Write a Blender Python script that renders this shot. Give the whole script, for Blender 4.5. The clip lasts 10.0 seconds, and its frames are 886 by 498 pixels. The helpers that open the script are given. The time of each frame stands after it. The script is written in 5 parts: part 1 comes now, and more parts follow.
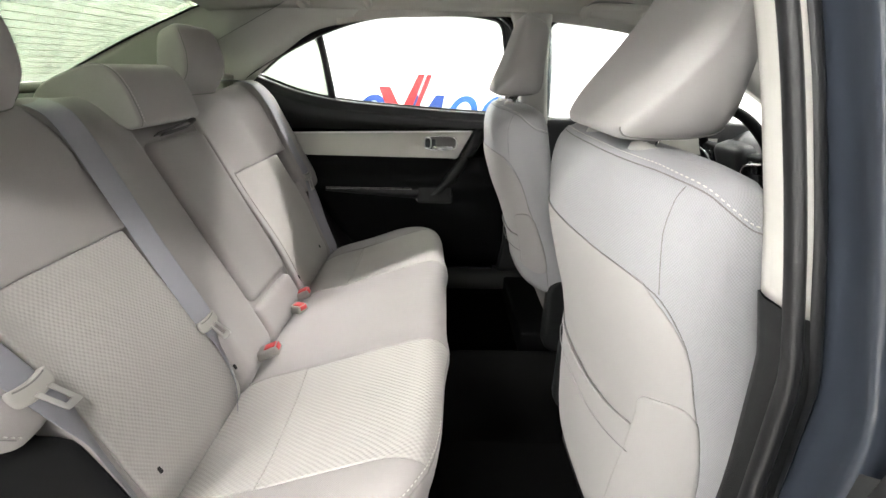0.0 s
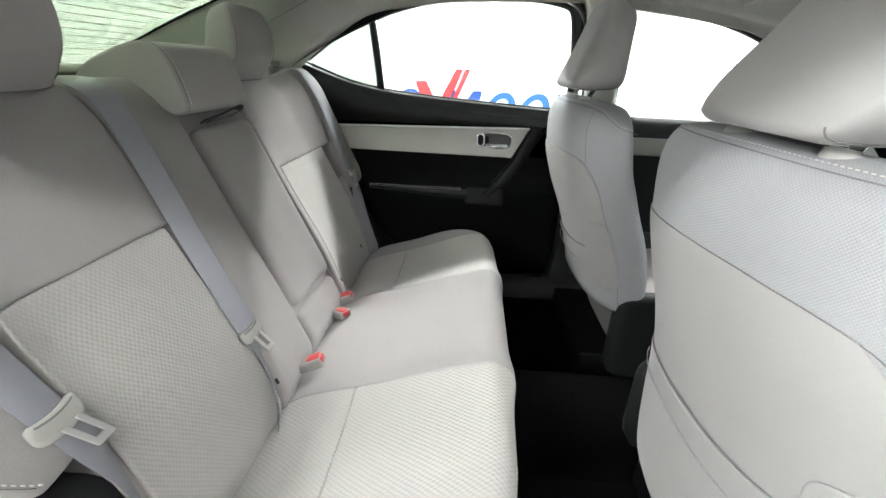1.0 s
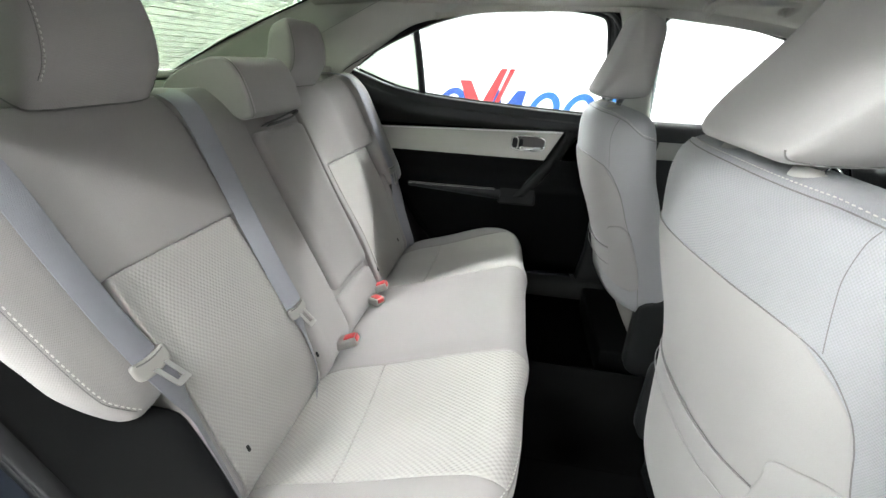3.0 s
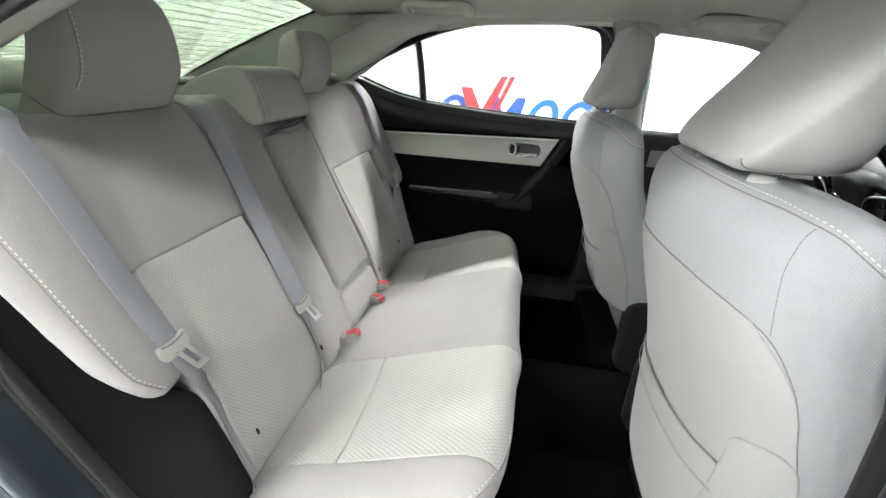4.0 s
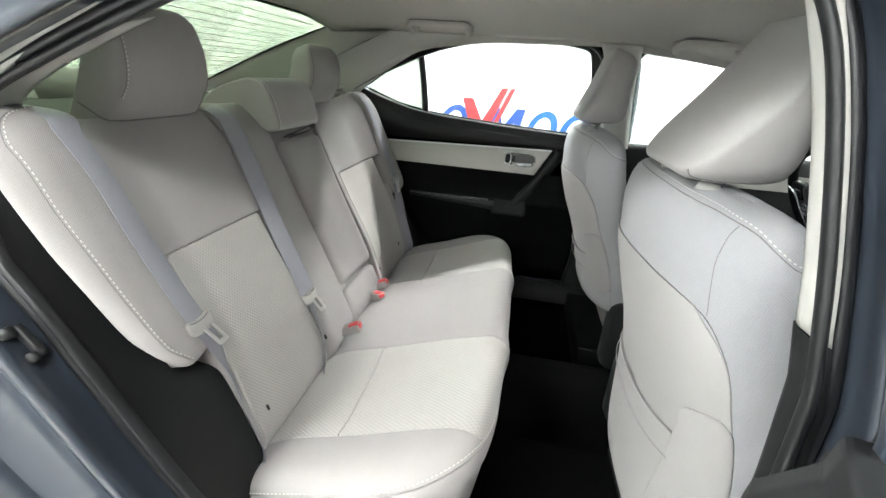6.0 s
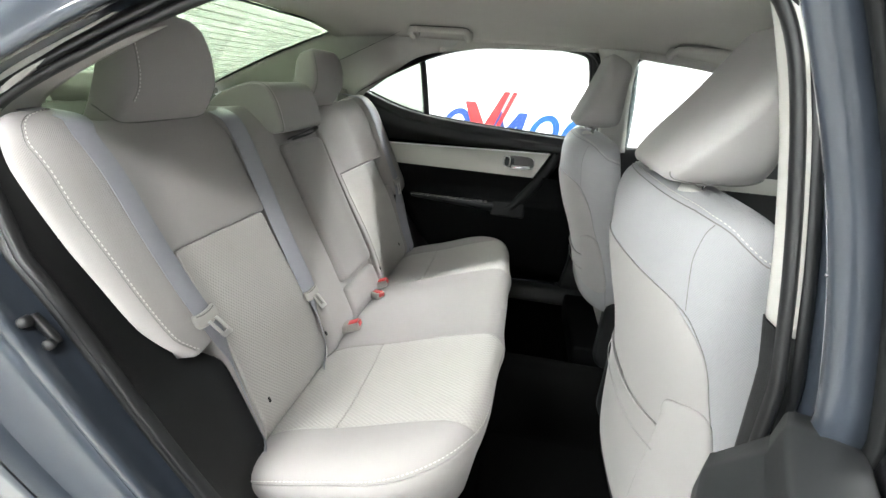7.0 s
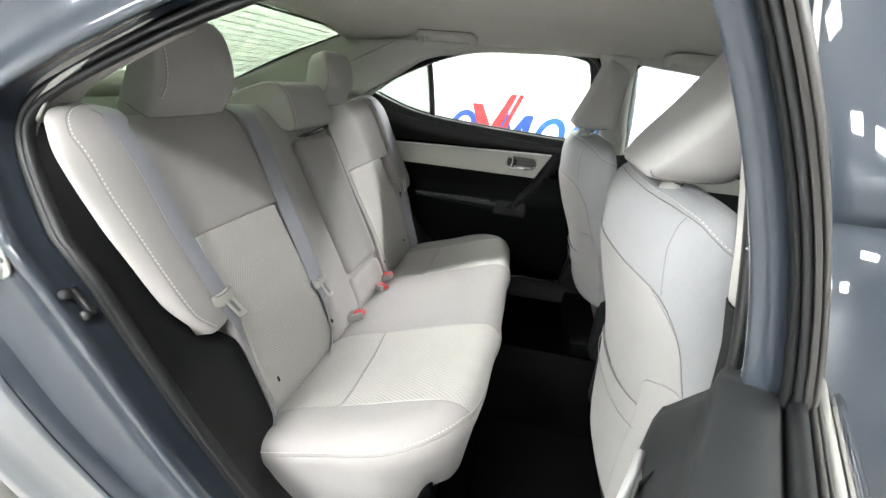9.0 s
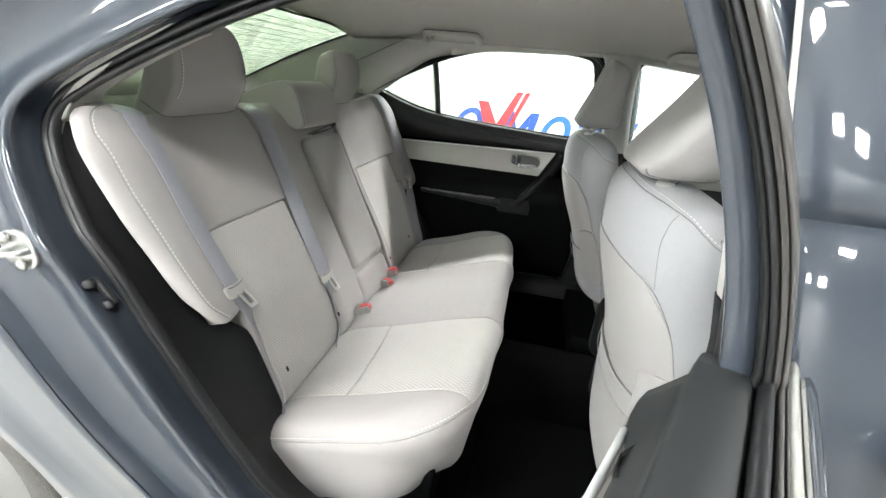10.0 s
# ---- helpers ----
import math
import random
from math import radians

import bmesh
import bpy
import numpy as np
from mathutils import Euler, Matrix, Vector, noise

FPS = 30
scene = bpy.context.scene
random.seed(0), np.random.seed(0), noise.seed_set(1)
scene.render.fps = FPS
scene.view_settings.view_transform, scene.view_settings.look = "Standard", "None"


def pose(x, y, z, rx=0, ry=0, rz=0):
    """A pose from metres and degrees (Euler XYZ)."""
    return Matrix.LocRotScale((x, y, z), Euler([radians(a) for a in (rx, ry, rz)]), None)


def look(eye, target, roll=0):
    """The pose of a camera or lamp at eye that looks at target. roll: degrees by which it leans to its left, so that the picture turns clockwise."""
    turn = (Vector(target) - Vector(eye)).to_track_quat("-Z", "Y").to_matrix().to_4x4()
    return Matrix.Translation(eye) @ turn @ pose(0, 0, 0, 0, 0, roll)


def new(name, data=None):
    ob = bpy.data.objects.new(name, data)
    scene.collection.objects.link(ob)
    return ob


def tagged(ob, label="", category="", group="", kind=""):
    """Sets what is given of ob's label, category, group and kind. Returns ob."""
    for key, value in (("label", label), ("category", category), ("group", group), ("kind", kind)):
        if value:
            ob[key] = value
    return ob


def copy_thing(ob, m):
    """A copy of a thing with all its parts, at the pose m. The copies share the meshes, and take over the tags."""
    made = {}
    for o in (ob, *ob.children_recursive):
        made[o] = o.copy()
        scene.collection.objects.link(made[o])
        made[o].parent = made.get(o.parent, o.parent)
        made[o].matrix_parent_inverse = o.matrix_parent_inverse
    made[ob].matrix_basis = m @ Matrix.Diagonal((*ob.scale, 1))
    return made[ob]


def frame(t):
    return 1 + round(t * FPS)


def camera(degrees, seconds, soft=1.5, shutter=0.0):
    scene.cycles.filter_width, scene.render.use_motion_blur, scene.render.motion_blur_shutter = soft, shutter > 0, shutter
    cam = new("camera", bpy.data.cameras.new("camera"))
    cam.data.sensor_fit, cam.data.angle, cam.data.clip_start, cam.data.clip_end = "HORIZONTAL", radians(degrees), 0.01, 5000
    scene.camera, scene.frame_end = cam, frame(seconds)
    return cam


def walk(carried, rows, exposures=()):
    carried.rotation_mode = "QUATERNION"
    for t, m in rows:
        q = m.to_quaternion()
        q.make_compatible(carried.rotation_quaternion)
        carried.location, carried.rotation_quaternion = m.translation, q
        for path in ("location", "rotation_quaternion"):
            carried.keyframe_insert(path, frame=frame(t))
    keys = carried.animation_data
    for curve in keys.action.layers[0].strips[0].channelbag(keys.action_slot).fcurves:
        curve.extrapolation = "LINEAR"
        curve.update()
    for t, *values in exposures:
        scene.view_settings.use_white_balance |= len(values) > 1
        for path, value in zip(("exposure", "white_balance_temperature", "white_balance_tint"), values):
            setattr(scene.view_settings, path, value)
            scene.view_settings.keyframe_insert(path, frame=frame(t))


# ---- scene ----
cam = camera(93.1, 10.0)
PATH = [
    (0, (0.5, -1.051, 1.193), (0.509, 0.79, 0.414), 1.0),
    (0.5, (0.418, -0.968, 1.179), (0.387, 0.872, 0.394), 1.9),
    (1, (0.395, -0.933, 1.171), (0.301, 0.899, 0.376), 2.3),
    (1.5, (0.397, -0.938, 1.169), (0.234, 0.884, 0.361), 2.4),
    (2, (0.414, -0.966, 1.18), (0.181, 0.845, 0.363), 1.9),
    (2.5, (0.428, -0.99, 1.195), (0.155, 0.814, 0.375), 1.9),
    (4, (0.45, -1.075, 1.217), (0.165, 0.739, 0.424), 2.9),
    (4.5, (0.455, -1.103, 1.223), (0.175, 0.716, 0.439), 3.3),
    (5, (0.463, -1.127, 1.226), (0.183, 0.697, 0.453), 3.6),
    (5.5, (0.468, -1.15, 1.229), (0.187, 0.677, 0.465), 3.9),
    (7, (0.495, -1.2, 1.237), (0.192, 0.631, 0.492), 4.3),
    (7.5, (0.504, -1.213, 1.238), (0.196, 0.619, 0.498), 4.5),
    (8, (0.508, -1.225, 1.236), (0.196, 0.607, 0.498), 4.8),
    (8.5, (0.511, -1.243, 1.238), (0.193, 0.588, 0.499), 5.0),
    (9, (0.519, -1.262, 1.24), (0.19, 0.566, 0.499), 5.1),
    (9.5, (0.525, -1.278, 1.244), (0.183, 0.546, 0.498), 5.1),
    (10, (0.529, -1.292, 1.248), (0.177, 0.527, 0.493), 5.2),
]
walk(cam, [(t, look(eye, target, roll)) for t, eye, target, roll in PATH],
     exposures=[(0.0, 0.0, 6600, 9.5), (1.0, 0.0, 6250, 5.5), (2.0, 0.0, 6200, 5.5), (4.5, 0.0, 6250, 4.5), (10.0, 0.0, 6300, 5.5)])
W = bpy.data.worlds.new("world")
scene.world = W
W.use_nodes = True
W.node_tree.nodes["Background"].inputs[0].default_value = (0.8, 0.87, 0.95, 1)
W.node_tree.nodes["Background"].inputs[1].default_value = 0.05
LAMP = 101.0
STRIP = 230.0

# ---- materials ----


def material(name, col, rough=0.6, metal=0.0, coat=0.0, grain=0.0, grain_size=400.0, stain=0.06, bump=0.0, spec=0.5, sheen=0.0):
    m = bpy.data.materials.new(name)
    m.use_nodes = True
    nt = m.node_tree
    b = nt.nodes["Principled BSDF"]
    b.inputs["Roughness"].default_value = rough
    b.inputs["Metallic"].default_value = metal
    b.inputs["Coat Weight"].default_value = coat
    b.inputs["Coat Roughness"].default_value = 0.03
    b.inputs["Specular IOR Level"].default_value = spec
    b.inputs["Sheen Weight"].default_value = sheen
    geo = nt.nodes.new("ShaderNodeNewGeometry")
    big = nt.nodes.new("ShaderNodeTexNoise")
    big.inputs["Scale"].default_value = 5.0
    big.inputs["Detail"].default_value = 4.0
    fine = nt.nodes.new("ShaderNodeTexNoise")
    fine.inputs["Scale"].default_value = grain_size
    fine.inputs["Detail"].default_value = 2.0
    for n in (big, fine):
        nt.links.new(geo.outputs["Position"], n.inputs["Vector"])
    add = nt.nodes.new("ShaderNodeMath")
    add.operation = "MULTIPLY_ADD"
    add.inputs[1].default_value = 2 * stain
    add.inputs[2].default_value = 1 - stain
    nt.links.new(big.outputs["Fac"], add.inputs[0])
    add2 = nt.nodes.new("ShaderNodeMath")
    add2.operation = "MULTIPLY_ADD"
    add2.inputs[1].default_value = 2 * grain
    add2.inputs[2].default_value = -grain
    nt.links.new(fine.outputs["Fac"], add2.inputs[0])
    tot = nt.nodes.new("ShaderNodeMath")
    tot.operation = "ADD"
    nt.links.new(add.outputs[0], tot.inputs[0])
    nt.links.new(add2.outputs[0], tot.inputs[1])
    mul = nt.nodes.new("ShaderNodeVectorMath")
    mul.operation = "SCALE"
    mul.inputs[0].default_value = col
    nt.links.new(tot.outputs[0], mul.inputs["Scale"])
    nt.links.new(mul.outputs[0], b.inputs["Base Color"])
    if bump:
        bp = nt.nodes.new("ShaderNodeBump")
        bp.inputs["Strength"].default_value = bump
        bp.inputs["Distance"].default_value = 0.001
        nt.links.new(fine.outputs["Fac"], bp.inputs["Height"])
        nt.links.new(bp.outputs[0], b.inputs["Normal"])
    m["fine"] = fine.name
    return m


def weave(m, w, h, depth, strength=1.0, dark=0.0, turn=False):
    """A woven relief on the metric UVs: staggered bumps, w apart along a row and h from row to row."""
    nt = m.node_tree
    b = nt.nodes["Principled BSDF"]
    uv = nt.nodes.new("ShaderNodeUVMap")
    sp = nt.nodes.new("ShaderNodeSeparateXYZ")
    wob = nt.nodes.new("ShaderNodeTexNoise")
    wob.inputs["Scale"].default_value = 40.0
    mixv = nt.nodes.new("ShaderNodeVectorMath")
    mixv.operation = "MULTIPLY_ADD"
    mixv.inputs[1].default_value = (0.25 * w, 0.25 * w, 0)
    nt.links.new(uv.outputs[0], wob.inputs["Vector"])
    nt.links.new(wob.outputs["Color"], mixv.inputs[0])
    nt.links.new(uv.outputs[0], mixv.inputs[2])
    nt.links.new(mixv.outputs[0], sp.inputs[0])
    cs = []
    for axis, period in (("Y" if turn else "X", w), ("X" if turn else "Y", 2 * h)):
        k = nt.nodes.new("ShaderNodeMath")
        k.operation = "MULTIPLY"
        k.inputs[1].default_value = 2 * math.pi / period
        c = nt.nodes.new("ShaderNodeMath")
        c.operation = "COSINE"
        nt.links.new(sp.outputs[axis], k.inputs[0])
        nt.links.new(k.outputs[0], c.inputs[0])
        cs.append(c)
    pr = nt.nodes.new("ShaderNodeMath")
    pr.operation = "MULTIPLY"
    nt.links.new(cs[0].outputs[0], pr.inputs[0])
    nt.links.new(cs[1].outputs[0], pr.inputs[1])
    up = nt.nodes.new("ShaderNodeMapRange")
    up.inputs["From Min"].default_value = -1.0
    up.inputs["From Max"].default_value = 0.8
    nt.links.new(pr.outputs[0], up.inputs["Value"])
    bp = nt.nodes.new("ShaderNodeBump")
    bp.inputs["Strength"].default_value = strength
    bp.inputs["Distance"].default_value = depth
    nt.links.new(up.outputs[0], bp.inputs["Height"])
    nt.links.new(bp.outputs[0], b.inputs["Normal"])
    if dark:
        old = b.inputs["Base Color"].links[0].from_socket
        ml = nt.nodes.new("ShaderNodeMath")
        ml.operation = "MULTIPLY_ADD"
        ml.inputs[1].default_value = dark
        ml.inputs[2].default_value = 1 - dark
        nt.links.new(up.outputs[0], ml.inputs[0])
        sc = nt.nodes.new("ShaderNodeVectorMath")
        sc.operation = "SCALE"
        nt.links.new(old, sc.inputs[0])
        nt.links.new(ml.outputs[0], sc.inputs["Scale"])
        nt.links.new(sc.outputs[0], b.inputs["Base Color"])
    return m


def glass_mat(name, tint, gloss=1.0):
    m = bpy.data.materials.new(name)
    m.use_nodes = True
    nt = m.node_tree
    nt.nodes.remove(nt.nodes["Principled BSDF"])
    tr = nt.nodes.new("ShaderNodeBsdfTransparent")
    tr.inputs[0].default_value = (*tint, 1)
    gl = nt.nodes.new("ShaderNodeBsdfGlossy")
    gl.inputs["Roughness"].default_value = 0.01
    fr = nt.nodes.new("ShaderNodeFresnel")
    fr.inputs[0].default_value = 1.45
    k = nt.nodes.new("ShaderNodeMath")
    k.operation = "MULTIPLY"
    k.inputs[1].default_value = gloss
    mix = nt.nodes.new("ShaderNodeMixShader")
    nt.links.new(fr.outputs[0], k.inputs[0])
    nt.links.new(k.outputs[0], mix.inputs[0])
    nt.links.new(tr.outputs[0], mix.inputs[1])
    nt.links.new(gl.outputs[0], mix.inputs[2])
    nt.links.new(mix.outputs[0], nt.nodes["Material Output"].inputs[0])
    return m


def glow(name, col, power):
    m = bpy.data.materials.new(name)
    m.use_nodes = True
    b = m.node_tree.nodes["Principled BSDF"]
    b.inputs["Base Color"].default_value = (0.8, 0.8, 0.8, 1)
    b.inputs["Emission Color"].default_value = (*col, 1)
    b.inputs["Emission Strength"].default_value = power
    return m


CLOTH = weave(material("grey_cloth", (0.345, 0.324, 0.318), 0.92, grain=0.16, grain_size=1100, sheen=0.15, spec=0.2), 0.0030, 0.0015, 0.0004, strength=0.45, dark=0.06)
INSERT = weave(material("ribbed_cloth", (0.455, 0.435, 0.415), 0.9, grain=0.06, grain_size=900, sheen=0.15, spec=0.2), 0.0125, 0.0046, 0.0010, strength=0.9, dark=0.13)
INSERTV = weave(material("upright_ribbed_cloth", (0.455, 0.435, 0.415), 0.9, grain=0.06, grain_size=900, sheen=0.15, spec=0.2), 0.0110, 0.0042, 0.0009, strength=0.8, dark=0.11, turn=True)
MESH = weave(material("mesh_cloth", (0.365, 0.365, 0.378), 0.9, grain=0.06, grain_size=900, sheen=0.15, spec=0.2), 0.0042, 0.0021, 0.0006, strength=0.8, dark=0.14)
BACKCLOTH = weave(material("seat_back_cloth", (0.355, 0.342, 0.335), 0.9, grain=0.06, grain_size=900, sheen=0.1, spec=0.2), 0.0024, 0.0012, 0.0002, strength=0.3)
THREAD = material("white_thread", (0.60, 0.58, 0.55), 0.8)
SEAM = material("seam_thread", (0.19, 0.185, 0.18), 0.9)
WEB = weave(material("belt_webbing", (0.27, 0.27, 0.30), 0.45, grain=0.08, grain_size=1500, spec=0.4), 0.0022, 0.0011, 0.0003, strength=0.5)
BEIGE = material("light_grey_plastic", (0.50, 0.49, 0.46), 0.5, grain=0.03, bump=0.15, grain_size=1500)
LINER = material("headliner_cloth", (0.50, 0.48, 0.445), 0.95, grain=0.10, grain_size=1200, bump=0.3, spec=0.2)
BLACK = material("black_plastic", (0.0042, 0.0044, 0.0048), 0.55, grain=0.15, bump=0.4, grain_size=1800, spec=0.06)
SOFT = material("soft_black_trim", (0.018, 0.0188, 0.0198), 0.5, grain=0.12, bump=0.12, grain_size=1500, spec=0.3)
GREYTRIM = material("charcoal_trim", (0.012, 0.0125, 0.013), 0.5, grain=0.12, bump=0.4, grain_size=1800, spec=0.25)
WHEELTRIM = material("black_moulded_trim", (0.011, 0.0112, 0.0115), 0.36, grain=0.12, bump=0.3, grain_size=1800, spec=0.22)
RUBBER = material("rubber_seal", (0.011, 0.011, 0.012), 0.36, grain=0.1, bump=0.2)
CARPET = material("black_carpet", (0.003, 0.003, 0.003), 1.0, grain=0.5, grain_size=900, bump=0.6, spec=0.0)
BRIGHT = material("bright_satin_line", (0.8, 0.8, 0.8), 0.3, metal=0.5, stain=0.02)
SILVER = material("satin_silver_trim", (0.47, 0.46, 0.43), 0.42, metal=0.25, grain=0.03)
CHROME = material("chrome", (0.75, 0.75, 0.76), 0.12, metal=1.0, stain=0.02)
STEEL = material("zinc_steel", (0.6, 0.6, 0.58), 0.3, metal=1.0)
ALLOY = material("grey_alloy", (0.30, 0.30, 0.29), 0.4, metal=0.8)
TONGUE = material("grey_tongue_plastic", (0.40, 0.385, 0.36), 0.45, bump=0.1, grain_size=1500)
LATCH = material("latch_steel", (0.62, 0.61, 0.59), 0.4, metal=0.6)
BUCKLE = material("grey_buckle_plastic", (0.25, 0.235, 0.225), 0.5, bump=0.1, grain_size=1500)
RED = material("red_button", (0.52, 0.045, 0.05), 0.4, stain=0.03)
PAINT = material("slate_blue_paint", (0.036, 0.043, 0.056), 0.35, metal=0.0, coat=1.0, grain=0.22, grain_size=2500, stain=0.03, spec=0.15)
DARKGLOSS = material("gloss_black", (0.02, 0.022, 0.026), 0.08, coat=0.5)
WALLW = material("white_wall_paint", (0.86, 0.87, 0.87), 0.7, stain=0.01)
WALLG = material("grey_wall_paint", (0.78, 0.785, 0.79), 0.7, stain=0.03)
CEILW = material("grey_ceiling", (0.42, 0.42, 0.42), 0.9, stain=0.02)
FLOORM = material("pale_polished_concrete", (0.45, 0.44, 0.42), 0.25, stain=0.10, grain=0.05, grain_size=60)
BLUE = material("blue_sign_vinyl", (0.010, 0.043, 0.21), 0.5, stain=0.02)
LBLUE = material("light_blue_sign_vinyl", (0.013, 0.080, 0.30), 0.5, stain=0.02)
REDS = material("red_sign_vinyl", (0.32, 0.013, 0.018), 0.5, stain=0.02)
TYRE = material("tyre_rubber", (0.075, 0.072, 0.066), 0.85, grain=0.4, bump=1.0, grain_size=220)
FELT = material("grey_felt", (0.07, 0.07, 0.062), 1.0, grain=0.4, bump=1.0, grain_size=300)
GREENGLASS = glass_mat("green_tinted_glass", (0.42, 0.46, 0.395), 0.2)
HEATER = material("heater_print", (0.42, 0.46, 0.38), 0.6)
STRAP = material("strap_webbing", (0.10, 0.098, 0.10), 0.8, grain=0.2, grain_size=1500)
PALE = material("pale_moulding", (0.34, 0.335, 0.31), 0.4, stain=0.05)
TAUPE = material("taupe_seal", (0.065, 0.060, 0.057), 0.45, stain=0.08)
CUPGREY = material("handle_cup_grey", (0.08, 0.08, 0.078), 0.4, metal=0.2, stain=0.03)
CLEAR = glass_mat("clear_glass", (0.93, 0.96, 0.94), 0.6)
PRIVACY = glass_mat("quarter_glass", (0.50, 0.53, 0.49), 0.6)
LIGHT = glow("led_panel_light", (1.0, 0.985, 0.96), LAMP)
STRIPLIGHT = glow("led_strip_light", (1.0, 0.985, 0.96), STRIP)
GLASSDARK = material("dark_window_glass", (0.012, 0.016, 0.02), 0.03, coat=1.0, stain=0.02)

# ---- mesh tools ----


def smooth(a, b, v):
    t = min(1.0, max(0.0, (v - a) / (b - a)))
    return t * t * (3 - 2 * t)


def lerp(a, b, t):
    return a + (b - a) * t


def table(rows, v):
    """Values that run smoothly through rows (key, value, value ...)."""
    if v <= rows[0][0]:
        return rows[0][1:]
    n = len(rows)

    def slope(i, c):
        if i == 0 or i == n - 1:
            j = min(i, n - 2)
            return (rows[j + 1][c] - rows[j][c]) / (rows[j + 1][0] - rows[j][0])
        d0 = (rows[i][c] - rows[i - 1][c]) / (rows[i][0] - rows[i - 1][0])
        d1 = (rows[i + 1][c] - rows[i][c]) / (rows[i + 1][0] - rows[i][0])
        return 0.0 if d0 * d1 <= 0 else 2 * d0 * d1 / (d0 + d1)

    for i in range(n - 1):
        p, q = rows[i], rows[i + 1]
        if v <= q[0]:
            w = q[0] - p[0]
            t = (v - p[0]) / w
            t2, t3 = t * t, t * t * t
            return tuple((2 * t3 - 3 * t2 + 1) * p[c] + (t3 - 2 * t2 + t) * w * slope(i, c) + (3 * t2 - 2 * t3) * q[c] + (t3 - t2) * w * slope(i + 1, c) for c in range(1, len(p)))
    return rows[-1][1:]


def curve(points, n=12):
    """Catmull-Rom through points."""
    P = [Vector(p) for p in points]
    P = [2 * P[0] - P[1]] + P + [2 * P[-1] - P[-2]]
    out = []
    for i in range(1, len(P) - 2):
        for k in range(n):
            t = k / n
            a, b, c, d = P[i - 1:i + 3]
            out.append(0.5 * (2 * b + (c - a) * t + (2 * a - 5 * b + 4 * c - d) * t * t + (3 * b - a - 3 * c + d) * t ** 3))
    out.append(P[-2])
    return out


def solid(name, verts, faces, mat, parent=None, label="", uvs=None, flat=False, normals=True):
    me = bpy.data.meshes.new(name)
    me.from_pydata([tuple(v) for v in verts], [], faces)
    if uvs:
        layer = me.uv_layers.new(name="UVMap")
        for lp in me.loops:
            layer.data[lp.index].uv = uvs[lp.vertex_index]
    if normals:
        bm = bmesh.new()
        bm.from_mesh(me)
        bmesh.ops.recalc_face_normals(bm, faces=bm.faces)
        bm.to_mesh(me)
        bm.free()
    if not flat:
        for p in me.polygons:
            p.use_smooth = True
    me.materials.append(mat)
    ob = new(name, me)
    if parent:
        ob.parent = parent
    if label:
        ob["label"] = label
    return ob


def part(name, bm, mat, parent=None, label="", flat=False):
    bmesh.ops.recalc_face_normals(bm, faces=bm.faces)
    me = bpy.data.meshes.new(name)
    bm.to_mesh(me)
    bm.free()
    if not flat:
        for p in me.polygons:
            p.use_smooth = True
    me.materials.append(mat)
    ob = new(name, me)
    if parent:
        ob.parent = parent
    if label:
        ob["label"] = label
    return ob


def thing(name, label, category, group="", kind=""):
    return tagged(new(name), label, category, group, kind)


def box(name, size, m, mat, parent=None, label="", bevel=0.003, seg=2):
    bm = bmesh.new()
    bmesh.ops.create_cube(bm, size=1)
    bmesh.ops.scale(bm, vec=size, verts=bm.verts)
    if bevel:
        bmesh.ops.bevel(bm, geom=bm.edges[:], offset=bevel, segments=seg, affect="EDGES", profile=0.5)
    bmesh.ops.transform(bm, matrix=m, verts=bm.verts)
    return part(name, bm, mat, parent, label)


def rod(name, a, b, r, mat, parent=None, label="", seg=16, r2=None):
    a, b = Vector(a), Vector(b)
    bm = bmesh.new()
    bmesh.ops.create_cone(bm, segments=seg, radius1=r, radius2=r if r2 is None else r2, depth=(b - a).length, cap_ends=True)
    bmesh.ops.bevel(bm, geom=[e for e in bm.edges if len(e.link_faces) == 2 and any(len(f.verts) > 4 for f in e.link_faces)], offset=min(r * 0.2, 0.003), segments=2, affect="EDGES")
    q = (b - a).to_track_quat("Z", "Y").to_matrix().to_4x4()
    bmesh.ops.transform(bm, matrix=Matrix.Translation((a + b) / 2) @ q, verts=bm.verts)
    return part(name, bm, mat, parent, label)


def tube(name, path, r, mat, parent=None, label="", seg=8, closed=False, flatten=1.0, up=(0, 0, 1)):
    P = [Vector(p) for p in path]
    n = len(P)
    verts, faces = [], []
    for i, p in enumerate(P):
        a, b = (P[(i - 1) % n], P[(i + 1) % n]) if closed else (P[max(i - 1, 0)], P[min(i + 1, n - 1)])
        t = (b - a).normalized()
        s = t.cross(Vector(up))
        s = s.normalized() if s.length > 1e-5 else Vector((1, 0, 0))
        u = s.cross(t)
        for k in range(seg):
            g = 2 * math.pi * k / seg
            verts.append(p + r * (math.cos(g) * s + flatten * math.sin(g) * u))
    for i in range(n if closed else n - 1):
        for k in range(seg):
            a, b = i * seg, ((i + 1) % n) * seg
            faces.append((a + k, a + (k + 1) % seg, b + (k + 1) % seg, b + k))
    if not closed:
        faces += [tuple(range(seg)), tuple(range((n - 1) * seg, n * seg))]
    return solid(name, verts, faces, mat, parent, label)


